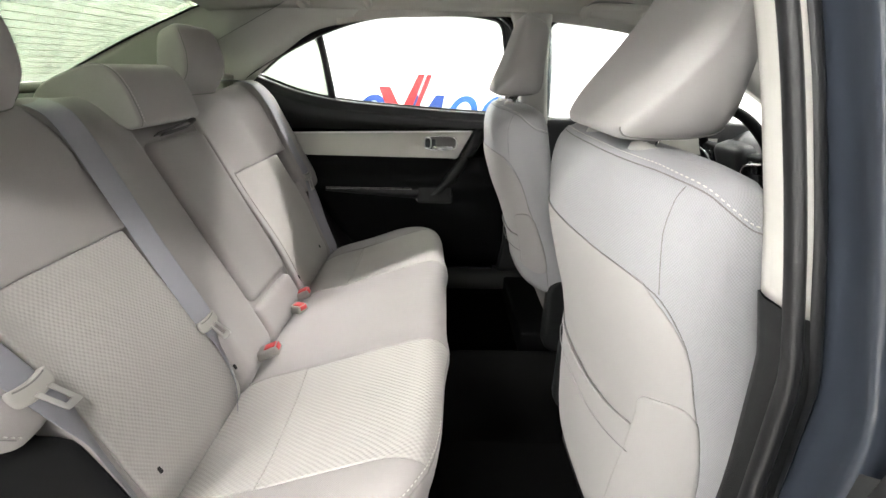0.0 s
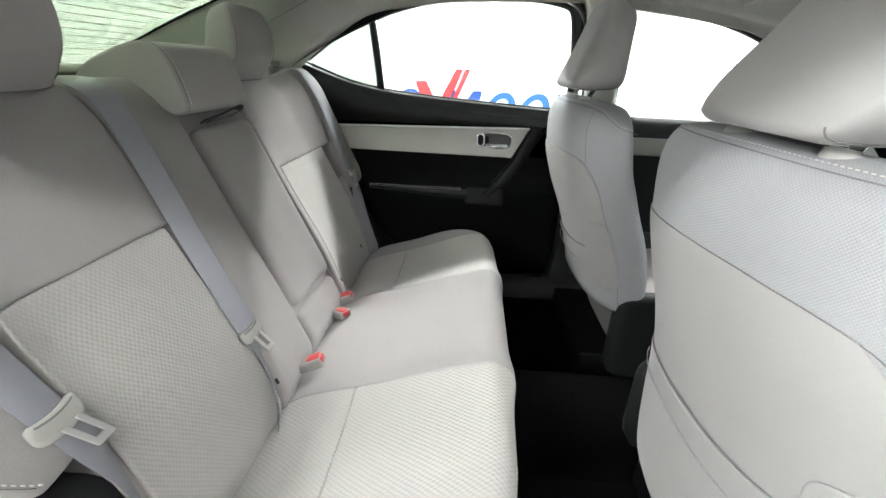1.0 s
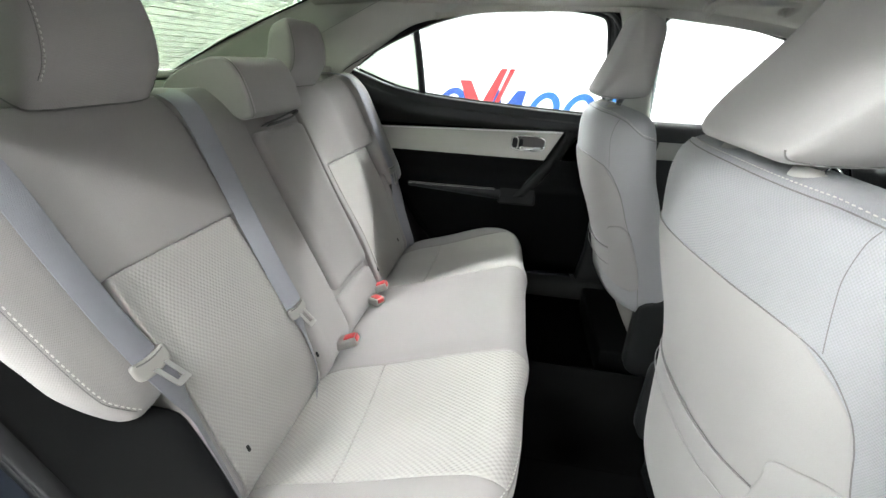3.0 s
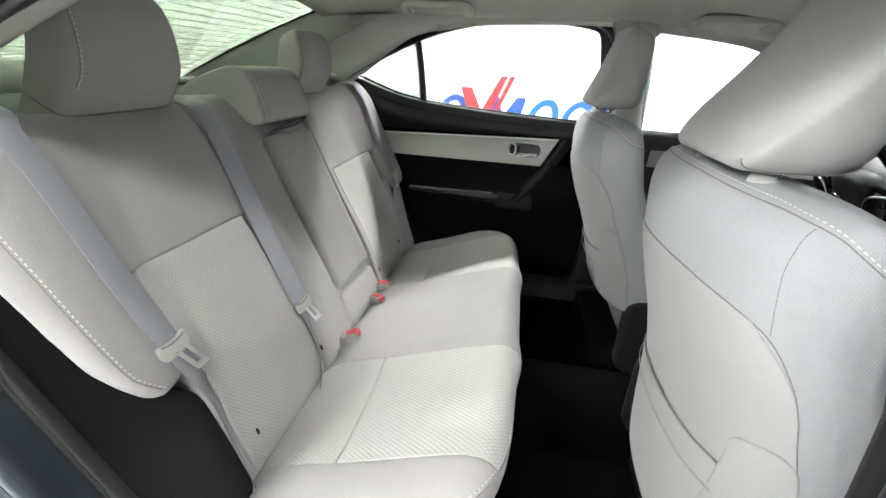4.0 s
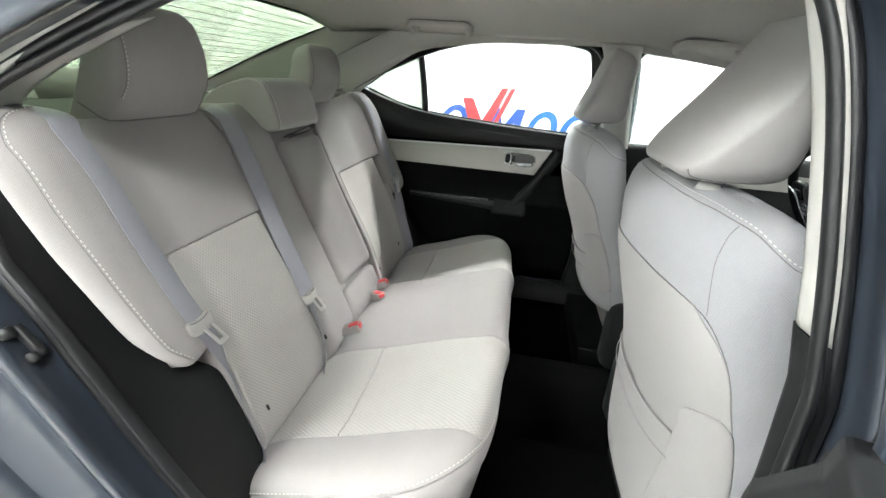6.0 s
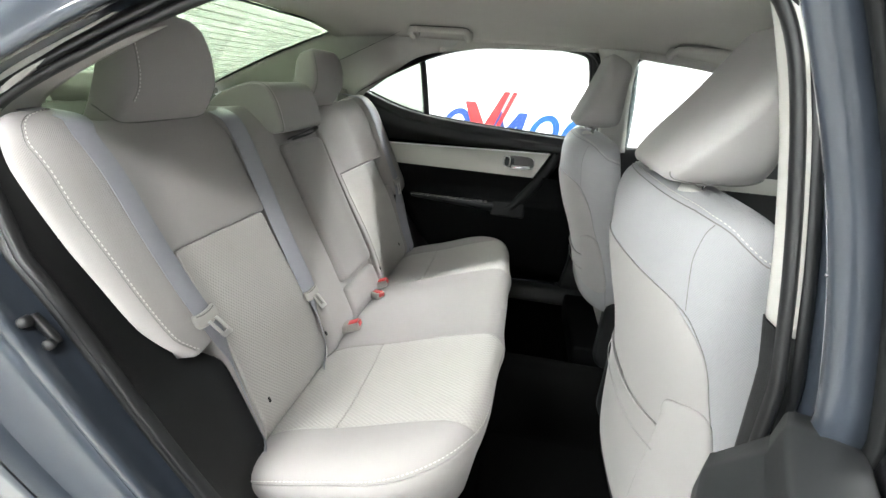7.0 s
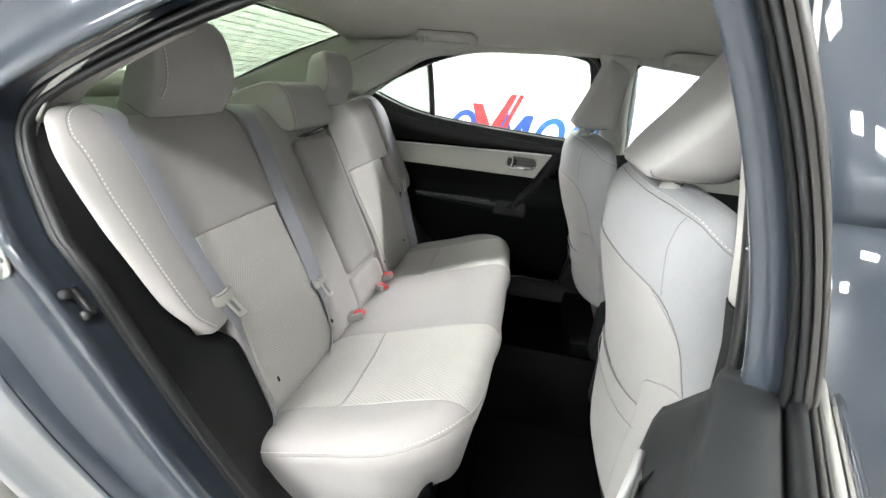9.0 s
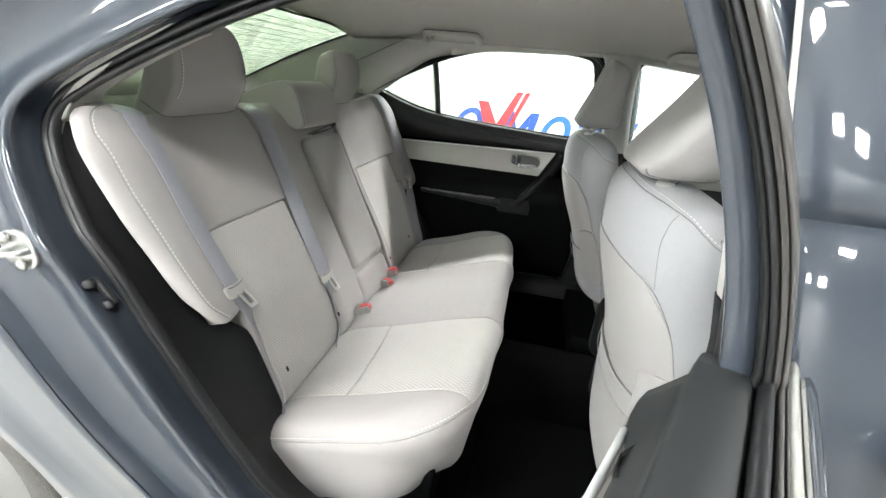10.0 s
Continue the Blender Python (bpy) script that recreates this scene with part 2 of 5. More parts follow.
def loft(name, rings, mat, parent=None, label="", cap=True, wrap=True, uv=None):
    n = len(rings[0])
    verts = [v for r in rings for v in r]
    faces = []
    for i in range(len(rings) - 1):
        for k in range(n if wrap else n - 1):
            a, b = i * n, (i + 1) * n
            faces.append((a + k, a + (k + 1) % n, b + (k + 1) % n, b + k))
    if cap and wrap:
        faces += [tuple(range(n)), tuple(range((len(rings) - 1) * n, len(rings) * n))]
    ob = solid(name, verts, faces, mat, parent, label, uvs=uv)
    if cap and wrap:
        for p in ob.data.polygons:
            if len(p.vertices) > 4:
                p.use_smooth = False
    return ob


def steps(a0, a1, r, step):
    L = a1 - a0
    r = min(r, 0.45 * L)
    e = [0, 0.06 * r, 0.25 * r, 0.6 * r, r]
    k = max(1, int((L - 2 * r) / step))
    mid = [r + (L - 2 * r) * i / k for i in range(1, k)]
    return [a0 + v for v in e + mid + [L - v for v in reversed(e)]]


def pad(name, place, a, b, mat, parent=None, label="", r=0.004, corner=None, depth=0.02, step=0.012, height=None):
    """A padded panel: place(a, b, h) puts its metric coordinates into the world; r rounds its edges, corner its outline."""
    R = r if corner is None else corner
    A, B = steps(a[0], a[1], max(r, R), step), steps(b[0], b[1], max(r, R), step)
    verts, uvs, faces = [], [], []
    idx = {}
    for i, x in enumerate(A):
        for j, y in enumerate(B):
            sx, sy = (1 if x - a[0] < a[1] - x else -1), (1 if y - b[0] < b[1] - y else -1)
            dx, dy = min(x - a[0], a[1] - x), min(y - b[0], b[1] - y)
            e = min(dx, dy)
            X, Y = x, y
            if dx < R and dy < R:
                ox, oy = R - dx, R - dy
                m, q = max(ox, oy), math.hypot(ox, oy)
                X, Y = x + sx * (ox - ox * m / q), y + sy * (oy - oy * m / q)
                e = R - m
            k = r - min(e, r)
            h = (height(X, Y) if height else 0) - (r - math.sqrt(max(0.0, r * r - k * k)))
            idx[i, j] = len(verts)
            verts.append(place(X, Y, h))
            uvs.append((X, Y))
    na, nb = len(A), len(B)
    for i in range(na - 1):
        for j in range(nb - 1):
            faces.append((idx[i, j], idx[i + 1, j], idx[i + 1, j + 1], idx[i, j + 1]))
    loop = [(i, 0) for i in range(na)] + [(na - 1, j) for j in range(1, nb)] + [(i, nb - 1) for i in range(na - 2, -1, -1)] + [(0, j) for j in range(nb - 2, 0, -1)]
    base = len(verts)
    for i, j in loop:
        X, Y = uvs[idx[i, j]]
        verts.append(place(X, Y, (height(X, Y) if height else 0) - r - depth))
        uvs.append((X, Y))
    L = len(loop)
    for k in range(L):
        faces.append((idx[loop[k]], idx[loop[(k + 1) % L]], base + (k + 1) % L, base + k))
    faces.append(tuple(range(base, base + L)))
    return solid(name, verts, faces, mat, parent, label, uvs=uvs)


def stitches(name, path, mat, parent, length=0.006, gap=0.004, r=0.0010, label=""):
    """Short threads along a path, one joined part."""
    P = [Vector(p) for p in path]
    bits, run, nxt = [], 0.0, 0.0
    for p, q in zip(P, P[1:]):
        d = (q - p).length
        if d < 1e-9:
            continue
        while nxt <= run + d:
            t = (q - p) / d
            bits.append((p + t * (nxt - run), t))
            nxt += length + gap
        run += d
    verts, faces = [], []
    for c, t in bits:
        s = t.cross(Vector((0.3, 0.2, 0.9))).normalized()
        u = t.cross(s)
        o = len(verts)
        for w, k in ((-0.5, 0.4), (-0.3, 1.0), (0.3, 1.0), (0.5, 0.4)):
            for g in range(5):
                an = 2 * math.pi * g / 5
                verts.append(c + t * (w * length) + r * k * (math.cos(an) * s + math.sin(an) * u))
        for i in range(3):
            for g in range(5):
                faces.append((o + i * 5 + g, o + i * 5 + (g + 1) % 5, o + i * 5 + 5 + (g + 1) % 5, o + i * 5 + 5 + g))
        faces += [tuple(o + g for g in range(5)), tuple(o + 15 + g for g in range(5))]
    return solid(name, verts, faces, mat, parent, label)


def ribbon(name, path, side, width, mat, parent=None, label="", thick=0.0014):
    """Flat webbing along a path; side gives its width direction at each point."""
    verts, uvs, faces = [], [], []
    run = 0.0
    P = [Vector(p) for p in path]
    for i, p in enumerate(P):
        t = (P[min(i + 1, len(P) - 1)] - P[max(i - 1, 0)]).normalized()
        s = Vector(side[i] if isinstance(side, list) else side)
        s = (s - t * s.dot(t)).normalized()
        n = t.cross(s)
        if i:
            run += (p - P[i - 1]).length
        for w, k in ((-0.5, 0), (-0.47, 1), (0.47, 1), (0.5, 0), (0.47, -1), (-0.47, -1)):
            verts.append(p + s * w * width + n * k * thick / 2)
            uvs.append((w * width, run))
    for i in range(len(P) - 1):
        for k in range(6):
            faces.append((6 * i + k, 6 * i + (k + 1) % 6, 6 * i + 6 + (k + 1) % 6, 6 * i + 6 + k))
    faces += [tuple(range(6)), tuple(range(6 * len(P) - 6, 6 * len(P)))]
    return solid(name, verts, faces, mat, parent, label, uvs=uvs)


def sheet(name, rows, mat, parent=None, label="", thick=0.004, up=(0, 0, 1)):
    """A curved sheet through rows of points, with thickness along up."""
    n, k = len(rows), len(rows[0])
    up = Vector(up) * thick
    verts = [Vector(p) for r in rows for p in r] + [Vector(p) + up for r in rows for p in r]
    o = n * k
    faces = []
    for i in range(n - 1):
        for j in range(k - 1):
            q = (i * k + j, i * k + j + 1, i * k + k + j + 1, i * k + k + j)
            faces += [q, tuple(o + v for v in reversed(q))]
    rim = [j for j in range(k)] + [i * k + k - 1 for i in range(1, n)] + [(n - 1) * k + j for j in range(k - 2, -1, -1)] + [i * k for i in range(n - 2, 0, -1)]
    for a, b in zip(rim, rim[1:] + rim[:1]):
        faces.append((a, b, o + b, o + a))
    return solid(name, verts, faces, mat, parent, label)


# ---- showroom ----
X0, X1, Y0, Y1, ZC = -6.0, 7.0, -7.5, 4.5, 3.8


def wall(name, a, b, h, inward, mat=None, label="plain white painted showroom wall"):
    a, b, n = Vector(a), Vector(b), Vector(inward)
    verts = [a, b, b + Vector((0, 0, h)), a + Vector((0, 0, h))]
    verts += [v - n * 0.2 for v in verts]
    f = [(0, 1, 2, 3), (4, 5, 6, 7), (0, 1, 5, 4), (1, 2, 6, 5), (2, 3, 7, 6), (3, 0, 4, 7)]
    return tagged(solid(name, verts, f, mat or WALLW, flat=True), label, "wall", kind="structure")


wall("wall_left", (X0, Y1, 0), (X1, Y1, 0), ZC, (0, -1, 0))
wall("wall_right", (X0, Y0, 0), (X1, Y0, 0), ZC, (0, 1, 0), WALLG, "plain grey painted showroom wall")
wall("wall_rear", (X0, Y0, 0), (X0, Y1, 0), ZC, (1, 0, 0))
wall("wall_front", (X1, Y0, 0), (X1, Y1, 0), ZC, (-1, 0, 0))
box("ground", (X1 - X0 + 0.4, Y1 - Y0 + 0.4, 0.2), pose((X0 + X1) / 2, (Y0 + Y1) / 2, -0.1), FLOORM, bevel=0)
tagged(bpy.data.objects["ground"], "pale polished concrete showroom floor", "floor", kind="structure")
box("ceiling", (X1 - X0 + 0.4, Y1 - Y0 + 0.4, 0.2), pose((X0 + X1) / 2, (Y0 + Y1) / 2, ZC + 0.1), CEILW, bevel=0)
tagged(bpy.data.objects["ceiling"], "plain grey showroom ceiling with lamps", "ceiling", kind="structure")
lamp = thing("ceiling_light", "white led panel light under the showroom ceiling", "lamp", "showroom ceiling lights")
box("housing", (1.28, 0.68, 0.05), pose(0, 0, -0.025), CEILW, lamp)
box("diffuser", (1.2, 0.60, 0.012), pose(0, 0, -0.056), LIGHT, lamp, "glowing white diffuser", bevel=0.002)
# Unseen panels; those at y below -6 are added to brighten wall_right and headrest.
SPOTS = [(1.9, -3.0), (-4.0, -3.6), (-2.8, -6.3), (-0.4, -6.5), (-1.9, -2.9), (-3.1, -1.0), (-3.1, 0.8), (4.4, 0.4)]
lamp.matrix_basis = pose(*SPOTS[0], ZC)
for x, y in SPOTS[1:]:
    copy_thing(lamp, pose(x, y, ZC))
# Unseen strips, added to brighten the far wall and the upper seats.
slim = thing("ceiling_light", "slim white led strip light, unseen, added along the far showroom wall", "lamp", "showroom ceiling lights")
box("housing", (1.28, 0.44, 0.05), pose(0, 0, -0.025), CEILW, slim)
box("diffuser", (1.2, 0.36, 0.012), pose(0, 0, -0.056), STRIPLIGHT, slim, "glowing white diffuser", bevel=0.002)
slim.matrix_basis = pose(-5.2, 3.3, ZC)
for x in (-2.8, -0.4, 2.0, 4.4):
    copy_thing(slim, pose(x, 3.4, ZC))

# sign on the far wall: plain shapes in its colours, in one row


def sign_shape(name, outline, mat, holes=None, label="", deep=0.008):
    """A flat shape on the wall from an outline in wall coordinates, 8 mm proud."""
    y = Y1 - 0.001
    if holes is None:
        verts = [(x, y, z) for x, z in outline] + [(x, y - deep, z) for x, z in outline]
        n = len(outline)
        f = [tuple(range(n)), tuple(range(n, 2 * n))] + [(i, (i + 1) % n, n + (i + 1) % n, n + i) for i in range(n)]
    else:
        n = len(outline)
        verts = [(x, y - d, z) for d in (0, 0.008) for ring in (outline, holes) for x, z in ring]
        f = []
        for i in range(n):
            j = (i + 1) % n
            f += [(i, j, n + j, n + i), (2 * n + i, 2 * n + j, 3 * n + j, 3 * n + i), (i, j, 2 * n + j, 2 * n + i), (n + i, n + j, 3 * n + j, 3 * n + i)]
    return solid(name, verts, f, mat, sign, label, flat=True)


sign = thing("wall_sign", "blue and red dealer sign shapes on the white wall", "sign")
SZ, SH = 0.46, 0.46  # foot and height of the row of shapes


def ring_shape(cx, mat):
    out, inn = [], []
    for k in range(40):
        g = 2 * math.pi * k / 40
        for lst, rx, rz in ((out, 0.185, SH / 2), (inn, 0.105, SH / 2 - 0.075)):
            px, pz = rx * math.cos(g), rz * math.sin(g)
            lst.append((cx + px + 0.22 * pz, SZ + SH / 2 + pz))
    sign_shape("sign_ring", out, mat, inn, "slanted blue ring")


ring_shape(-0.40, BLUE)
ring_shape(0.74, LBLUE)
ring_shape(1.15, LBLUE)
sign_shape("sign_bar", [(1.42, SZ + SH), (1.72, SZ + SH), (1.70, SZ + SH - 0.085), (1.615, SZ + SH - 0.085), (1.53, SZ), (1.43, SZ), (1.515, SZ + SH - 0.085), (1.40, SZ + SH - 0.085)], LBLUE, label="blue bar shape")
zig = [(0.02, 0.0), (0.11, 0.0), (0.175, 0.29), (0.235, 0.10), (0.305, 0.10), (0.44, 0.29), (0.375, 0.0), (0.465, 0.0), (0.565, SH), (0.455, SH), (0.295, 0.23), (0.235, SH), (0.12, SH)]
sign_shape("sign_zigzag", [(x - 0.05, SZ + z) for x, z in zig], BLUE, label="blue zigzag shape", deep=0.012)
sign_shape("sign_check", [(-0.30, 1.01), (-0.16, 1.01), (-0.03, 0.74), (0.19, 1.155), (0.27, 1.155), (-0.02, 0.46), (-0.10, 0.46)], REDS, label="red check mark shape", deep=0.016)
sign_shape("sign_stroke", [(0.30, 1.155), (0.36, 1.155), (0.06, 0.46), (0.01, 0.46)], REDS, label="red slanted stroke", deep=0.02)

# ---- car: body ----
# x forward, y to the car's left, z up; the seat crease lies near x = 0


def flank(z):
    """Half width of the body side at height z: upright below the belt, leaning in above."""
    return 0.79 - 0.30 * max(0.0, z - 0.95) - 0.10 * max(0.0, 0.45 - z)


OPEN = [(0.78, 0.345), (0.55, 0.335), (0.33, 0.345), (0.20, 0.362), (0.125, 0.415), (0.079, 0.481), (0.025, 0.562), (-0.026, 0.647), (-0.073, 0.733), (-0.118, 0.815), (-0.159, 0.892), (-0.204, 0.958), (-0.246, 1.022), (-0.275, 1.075),
        (-0.284, 1.125), (-0.235, 1.17), (-0.10, 1.238), (0.05, 1.305), (0.20, 1.352), (0.40, 1.380), (0.64, 1.384), (0.732, 1.352), (0.766, 1.26),
        (0.785, 1.14), (0.796, 1.05), (0.803, 0.95), (0.816, 0.75), (0.818, 0.50), (0.808, 0.39)]
LOOP = curve([(x, 0, z) for x, z in OPEN] + [(0.78, 0, 0.345)], 6)[:-1]
for _ in range(14):
    LOOP = [0.5 * LOOP[i] + 0.25 * (LOOP[i - 1] + LOOP[(i + 1) % len(LOOP)]) for i in range(len(LOOP))]


def around(offs, side=-1, lo=0, hi=None, closed=True):
    """Strips round the door opening: offs are (outward from the opening's edge, outward from the flank)."""
    pts = LOOP
    n = len(pts)
    idx = range(n) if closed else range(lo, hi)
    rings = []
    for i in idx:
        t = (pts[(i + 1) % n] - pts[(i - 1) % n]).normalized()
        nn = Vector((-t.z, 0, t.x))
        p = pts[i]
        ring = []
        for o, w in offs:
            q = p + nn * (o if o < 0.036 else 0.036 + (o - 0.036) * lerp(0.55, 1.0, smooth(0.38, 0.78, p.z)))
            ring.append(Vector((q.x, side * (flank(q.z) + w), q.z)))
        rings.append(ring)
    return rings


def strip(name, offs, mat, parent=None, label="", side=-1, closed=True, lo=0, hi=None):
    rings = around(offs, side, lo, hi, closed)
    k = len(offs)
    verts = [v for r in rings for v in r]
    n = len(rings)
    faces = []
    for i in range(n if closed else n - 1):
        for j in range(k - 1):
            a, b = i * k, ((i + 1) % n) * k
            faces.append((a + j, a + j + 1, b + j + 1, b + j))
    return solid(name, verts, faces, mat, parent, label)


body = thing("car_body", "slate blue metallic sedan body shell round the open doorway", "car body", kind="structure")
for sd in (-1, 1):
    # lip trim and double seal
    strip("inner_seal", [(0.004, -0.046), (-0.001, -0.038), (0.0, -0.029), (0.005, -0.024), (0.010, -0.027), (0.013, -0.040)], RUBBER, body, "black rubber door seal", sd)
    strip("seal_lip", [(0.012, -0.038), (0.015, -0.028), (0.021, -0.024), (0.027, -0.028), (0.034, -0.036)], RUBBER, body, "black rubber lip", sd)
    strip("jamb_gap", [(0.144, 0.044), (0.148, 0.055), (0.153, 0.064), (0.158, 0.071)], PAINT, body, "painted edge beside the quarter panel", sd)
    strip("door_jamb", [(0.032, -0.034), (0.033, -0.024), (0.032, -0.012), (0.026, 0.006), (0.020, 0.020), (0.020, 0.027), (0.026, 0.031), (0.036, 0.030), (0.052, 0.024), (0.070, 0.020), (0.088, 0.020), (0.106, 0.024), (0.124, 0.032), (0.138, 0.041), (0.147, 0.049), (0.153, 0.058), (0.158, 0.068)], PAINT, body, "painted door jamb", sd)

# quarter panel between the doorway and the rear wheel arch
AX, AZ, AR = -0.66, 0.31, 0.36
N = len(LOOP)
outer = [r[0] for r in around([(0.158, 0.072)])]
lo = min(range(N), key=lambda i: (LOOP[i].x - 0.30) ** 2 + (LOOP[i].z - 0.38) ** 2)
hi = min(range(N), key=lambda i: (LOOP[i].x + 0.235) ** 2 + (LOOP[i].z - 1.17) ** 2)
top = min(range(N), key=lambda i: (LOOP[i].x - 0.20) ** 2 + (LOOP[i].z - 1.352) ** 2)


def skin(q, z):
    """Half width of the outer skin."""
    return 0.862 - 0.30 * max(0.0, z - 0.95) - 0.03 * ((z - 0.72) / 0.4) ** 2 * (1 if z < 0.72 else 0.3)


for sd in (-1, 1):
    rows = []
    m = hi - lo
    for i in range(lo, hi + 1):
        f = (i - lo) / m
        ang = lerp(-0.15, 1.60, f)
        a = Vector((AX + AR * math.cos(ang), 0, AZ + AR * math.sin(ang)))
        o = outer[i]
        row = []
        for k in range(9):
            t = k / 8
            p = Vector((lerp(o.x, a.x, t), 0, lerp(o.z, a.z, t)))
            y = lerp(abs(o.y), skin(p.x, p.z) + 0.016 * smooth(0.6, 1.0, t), smooth(0, 0.25, t))
            row.append((p.x, sd * y, p.z))
        a2 = (a.x - 0.02 * math.cos(ang), sd * (skin(a.x, a.z) - 0.01), a.z - 0.02 * math.sin(ang))
        row.append(a2)
        rows.append(row)
    sheet("quarter_panel", rows, PAINT, body, "painted rear quarter panel", 0.002, (0, sd, 0))
    rows = []
    for i in range(hi, top + 1):
        f = (i - hi) / (top - hi)
        o = outer[i]
        e = Vector((lerp(-0.75, 0.10, f), 0, lerp(1.10, 1.44, f)))
        rows.append([(lerp(o.x, e.x, t), sd * lerp(abs(o.y), 0.862 - 0.30 * max(0, lerp(o.z, e.z, t) - 0.95) - (0.16 * f + 0.09) * t, smooth(0, 0.4, t)), lerp(o.z, e.z, t)) for t in (0, 0.1, 0.25, 0.5, 0.75, 1)])
    sheet("rear_pillar_skin", rows, PAINT, body, "painted rear pillar", 0.002, (0, sd, 0))
    # wheel arch lining
    rows = []
    for k in range(25):
        ang = lerp(-0.15, 3.2, k / 24)
        rows.append([(AX + (AR - 0.012 * j) * math.cos(ang), sd * (0.855 - 0.05 * j), AZ + (AR - 0.012 * j) * math.sin(ang)) for j in range(6)])
    sheet("arch_lining", rows, FELT, body, "grey felt wheel arch lining", 0.003, (0, 0, 0.5))


def wheel(name, x, y, sd):
    w = thing(name, "black tyre on a silver rim at the car's corner", "wheel", "car wheels")
    rings = []
    for k in range(48):
        g = 2 * math.pi * k / 48
        ring = []
        for rr, yy in ((0.21, -0.085), (0.23, -0.10), (0.29, -0.105), (0.312, -0.09), (0.318, 0), (0.312, 0.09), (0.29, 0.105), (0.23, 0.10), (0.21, 0.085)):
            ring.append((rr * math.cos(g), yy, rr * math.sin(g)))
        rings.append(ring)
    rings.append(rings[0])
    loft("tyre", rings, TYRE, w, "black rubber tyre", cap=False)
    rod("rim", (0, -0.07 * 1, 0), (0, 0.07, 0), 0.215, ALLOY, w, "grey alloy rim", 40)
    w.matrix_basis = pose(x, y, 0.318)


for x in (AX, 2.10):
    for sd in (-1, 1):
        wheel("wheel", x, sd * 0.745, sd)

# roof skin, headliner, rails


def roof_z(x, y):
    return 1.460 - 0.040 * (abs(y) / 0.62) ** 3 - 0.03 * max(0.0, (0.15 - x) / 0.5) ** 2 - 0.075 * max(0.0, (x - 0.75) / 0.6) ** 2


def liner_z(x, y):
    return 1.420 - 0.040 * (abs(y) / 0.60) ** 3 - 0.045 * max(0.0, (0.0 - x) / 0.5) ** 2 - 0.07 * max(0.0, (x - 0.75) / 0.6) ** 2


XS = [-0.30 + 1.72 * i / 30 for i in range(31)]
sheet("roof", [[(x, y, roof_z(x, y)) for y in [-0.66 + 1.32 * j / 24 for j in range(25)]] for x in XS], PAINT, body, "painted roof skin", 0.004)
liner = sheet("headliner", [[(x, y, liner_z(x, y)) for y in [-0.585 + 1.17 * j / 24 for j in range(25)]] for x in XS], LINER, None, "", 0.01)
tagged(liner, "grey-beige woven headliner under the car roof", "headliner", kind="structure")
for sd in (-1, 1):
    rows = []
    for i in range(33):
        x = lerp(0.12, 1.36, i / 32)
        zt = table([(-0.30, 1.20), (0.03, 1.325), (0.12, 1.355), (0.35, 1.383), (0.70, 1.39), (0.90, 1.375), (1.25, 1.330), (1.40, 1.28)], x)[0]
        row = []
        for t in (0, 0.15, 0.35, 0.6, 0.8, 0.93, 1.0):
            y = lerp(0.583, flank(zt) - 0.040, t)
            z = lerp(liner_z(x, 0.583) + 0.002, zt - (0.008 if sd < 0 else 0.018), t) + 0.012 * math.sin(math.pi * t)
            row.append((x, sd * y, z))
        rows.append(row)
    tagged(sheet("trim_roof_rail", rows, LINER, None, "", 0.008), "grey-beige headliner edge above the side windows", "trim", kind="structure")

# rear window, its pillars, parcel shelf


def rear_glass(u, v):
    """u across -1..1, v from the top 0 to the bottom 1."""
    x = lerp(-0.275, -0.98, v) - 0.03 * (1 - u * u) * (1 - v) * 0
    hw = lerp(0.545, 0.64, v)
    return Vector((x - 0.02 * (1 - u * u), u * hw, lerp(1.402, 1.135, v) + 0.012 * math.sin(math.pi * v)))


rw = thing("window_rear", "green-tinted rear window with fine heater lines", "window", kind="structure")
pane = sheet("pane", [[rear_glass(-1 + j / 8, i / 12) for j in range(17)] for i in range(13)], GREENGLASS, rw, "green-tinted glass", 0.004, (-0.35, 0, 0.93))
for i in range(15):
    v = 0.08 + 0.058 * i
    tube("heater_line", [rear_glass(-0.93 + 1.86 * j / 20, v) - Vector((-0.001, 0, 0.003)) for j in range(21)], 0.0008, HEATER, pane, seg=4)
for sd in (-1, 1):
    tube("glass_edge", [rear_glass(sd, k / 10) - Vector((0, 0, 0.004)) for k in range(11)], 0.0035, BLACK, rw, "black ceramic edge", 6)
tube("glass_edge", [rear_glass(-1 + k / 10, 0) - Vector((0, 0, 0.004)) for k in range(21)], 0.0035, BLACK, rw, "black ceramic edge", 6)
for sd in (-1, 1):
    rows = []
    for i in range(33):
        f = i / 32
        if f < 0.25:
            k = f / 0.25
            g = Vector((lerp(0.22, -0.26, k), sd * lerp(0.572, 0.540, k), lerp(1.394, 1.398, k)))
        else:
            g = rear_glass(sd, (f - 0.25) / 0.75)
        low = Vector(table([(0, 0.15, 0.640, 1.366), (0.25, 0.035, 0.640, 1.340), (0.48, -0.10, 0.660, 1.266), (0.70, -0.235, 0.690, 1.174), (0.78, -0.30, 0.695, 1.11), (1.0, -0.96, 0.70, 1.085)], f))
        if sd > 0:
            low += Vector((0.011, -0.004, -0.017)) * (1 - smooth(0.72, 0.82, f))
        low.y *= sd
        up = Vector((0, sd, 0.6)).normalized()
        rows.append([g.lerp(low, t) + up * 0.010 * math.sin(math.pi * t) * smooth(0, 0.2, f) for t in [k / 10 for k in range(11)]])
    tagged(sheet("trim_rear_pillar", rows, BEIGE, None, "", 0.006, (0, sd, 0.3)), "light grey plastic rear pillar trim", "trim", kind="structure")
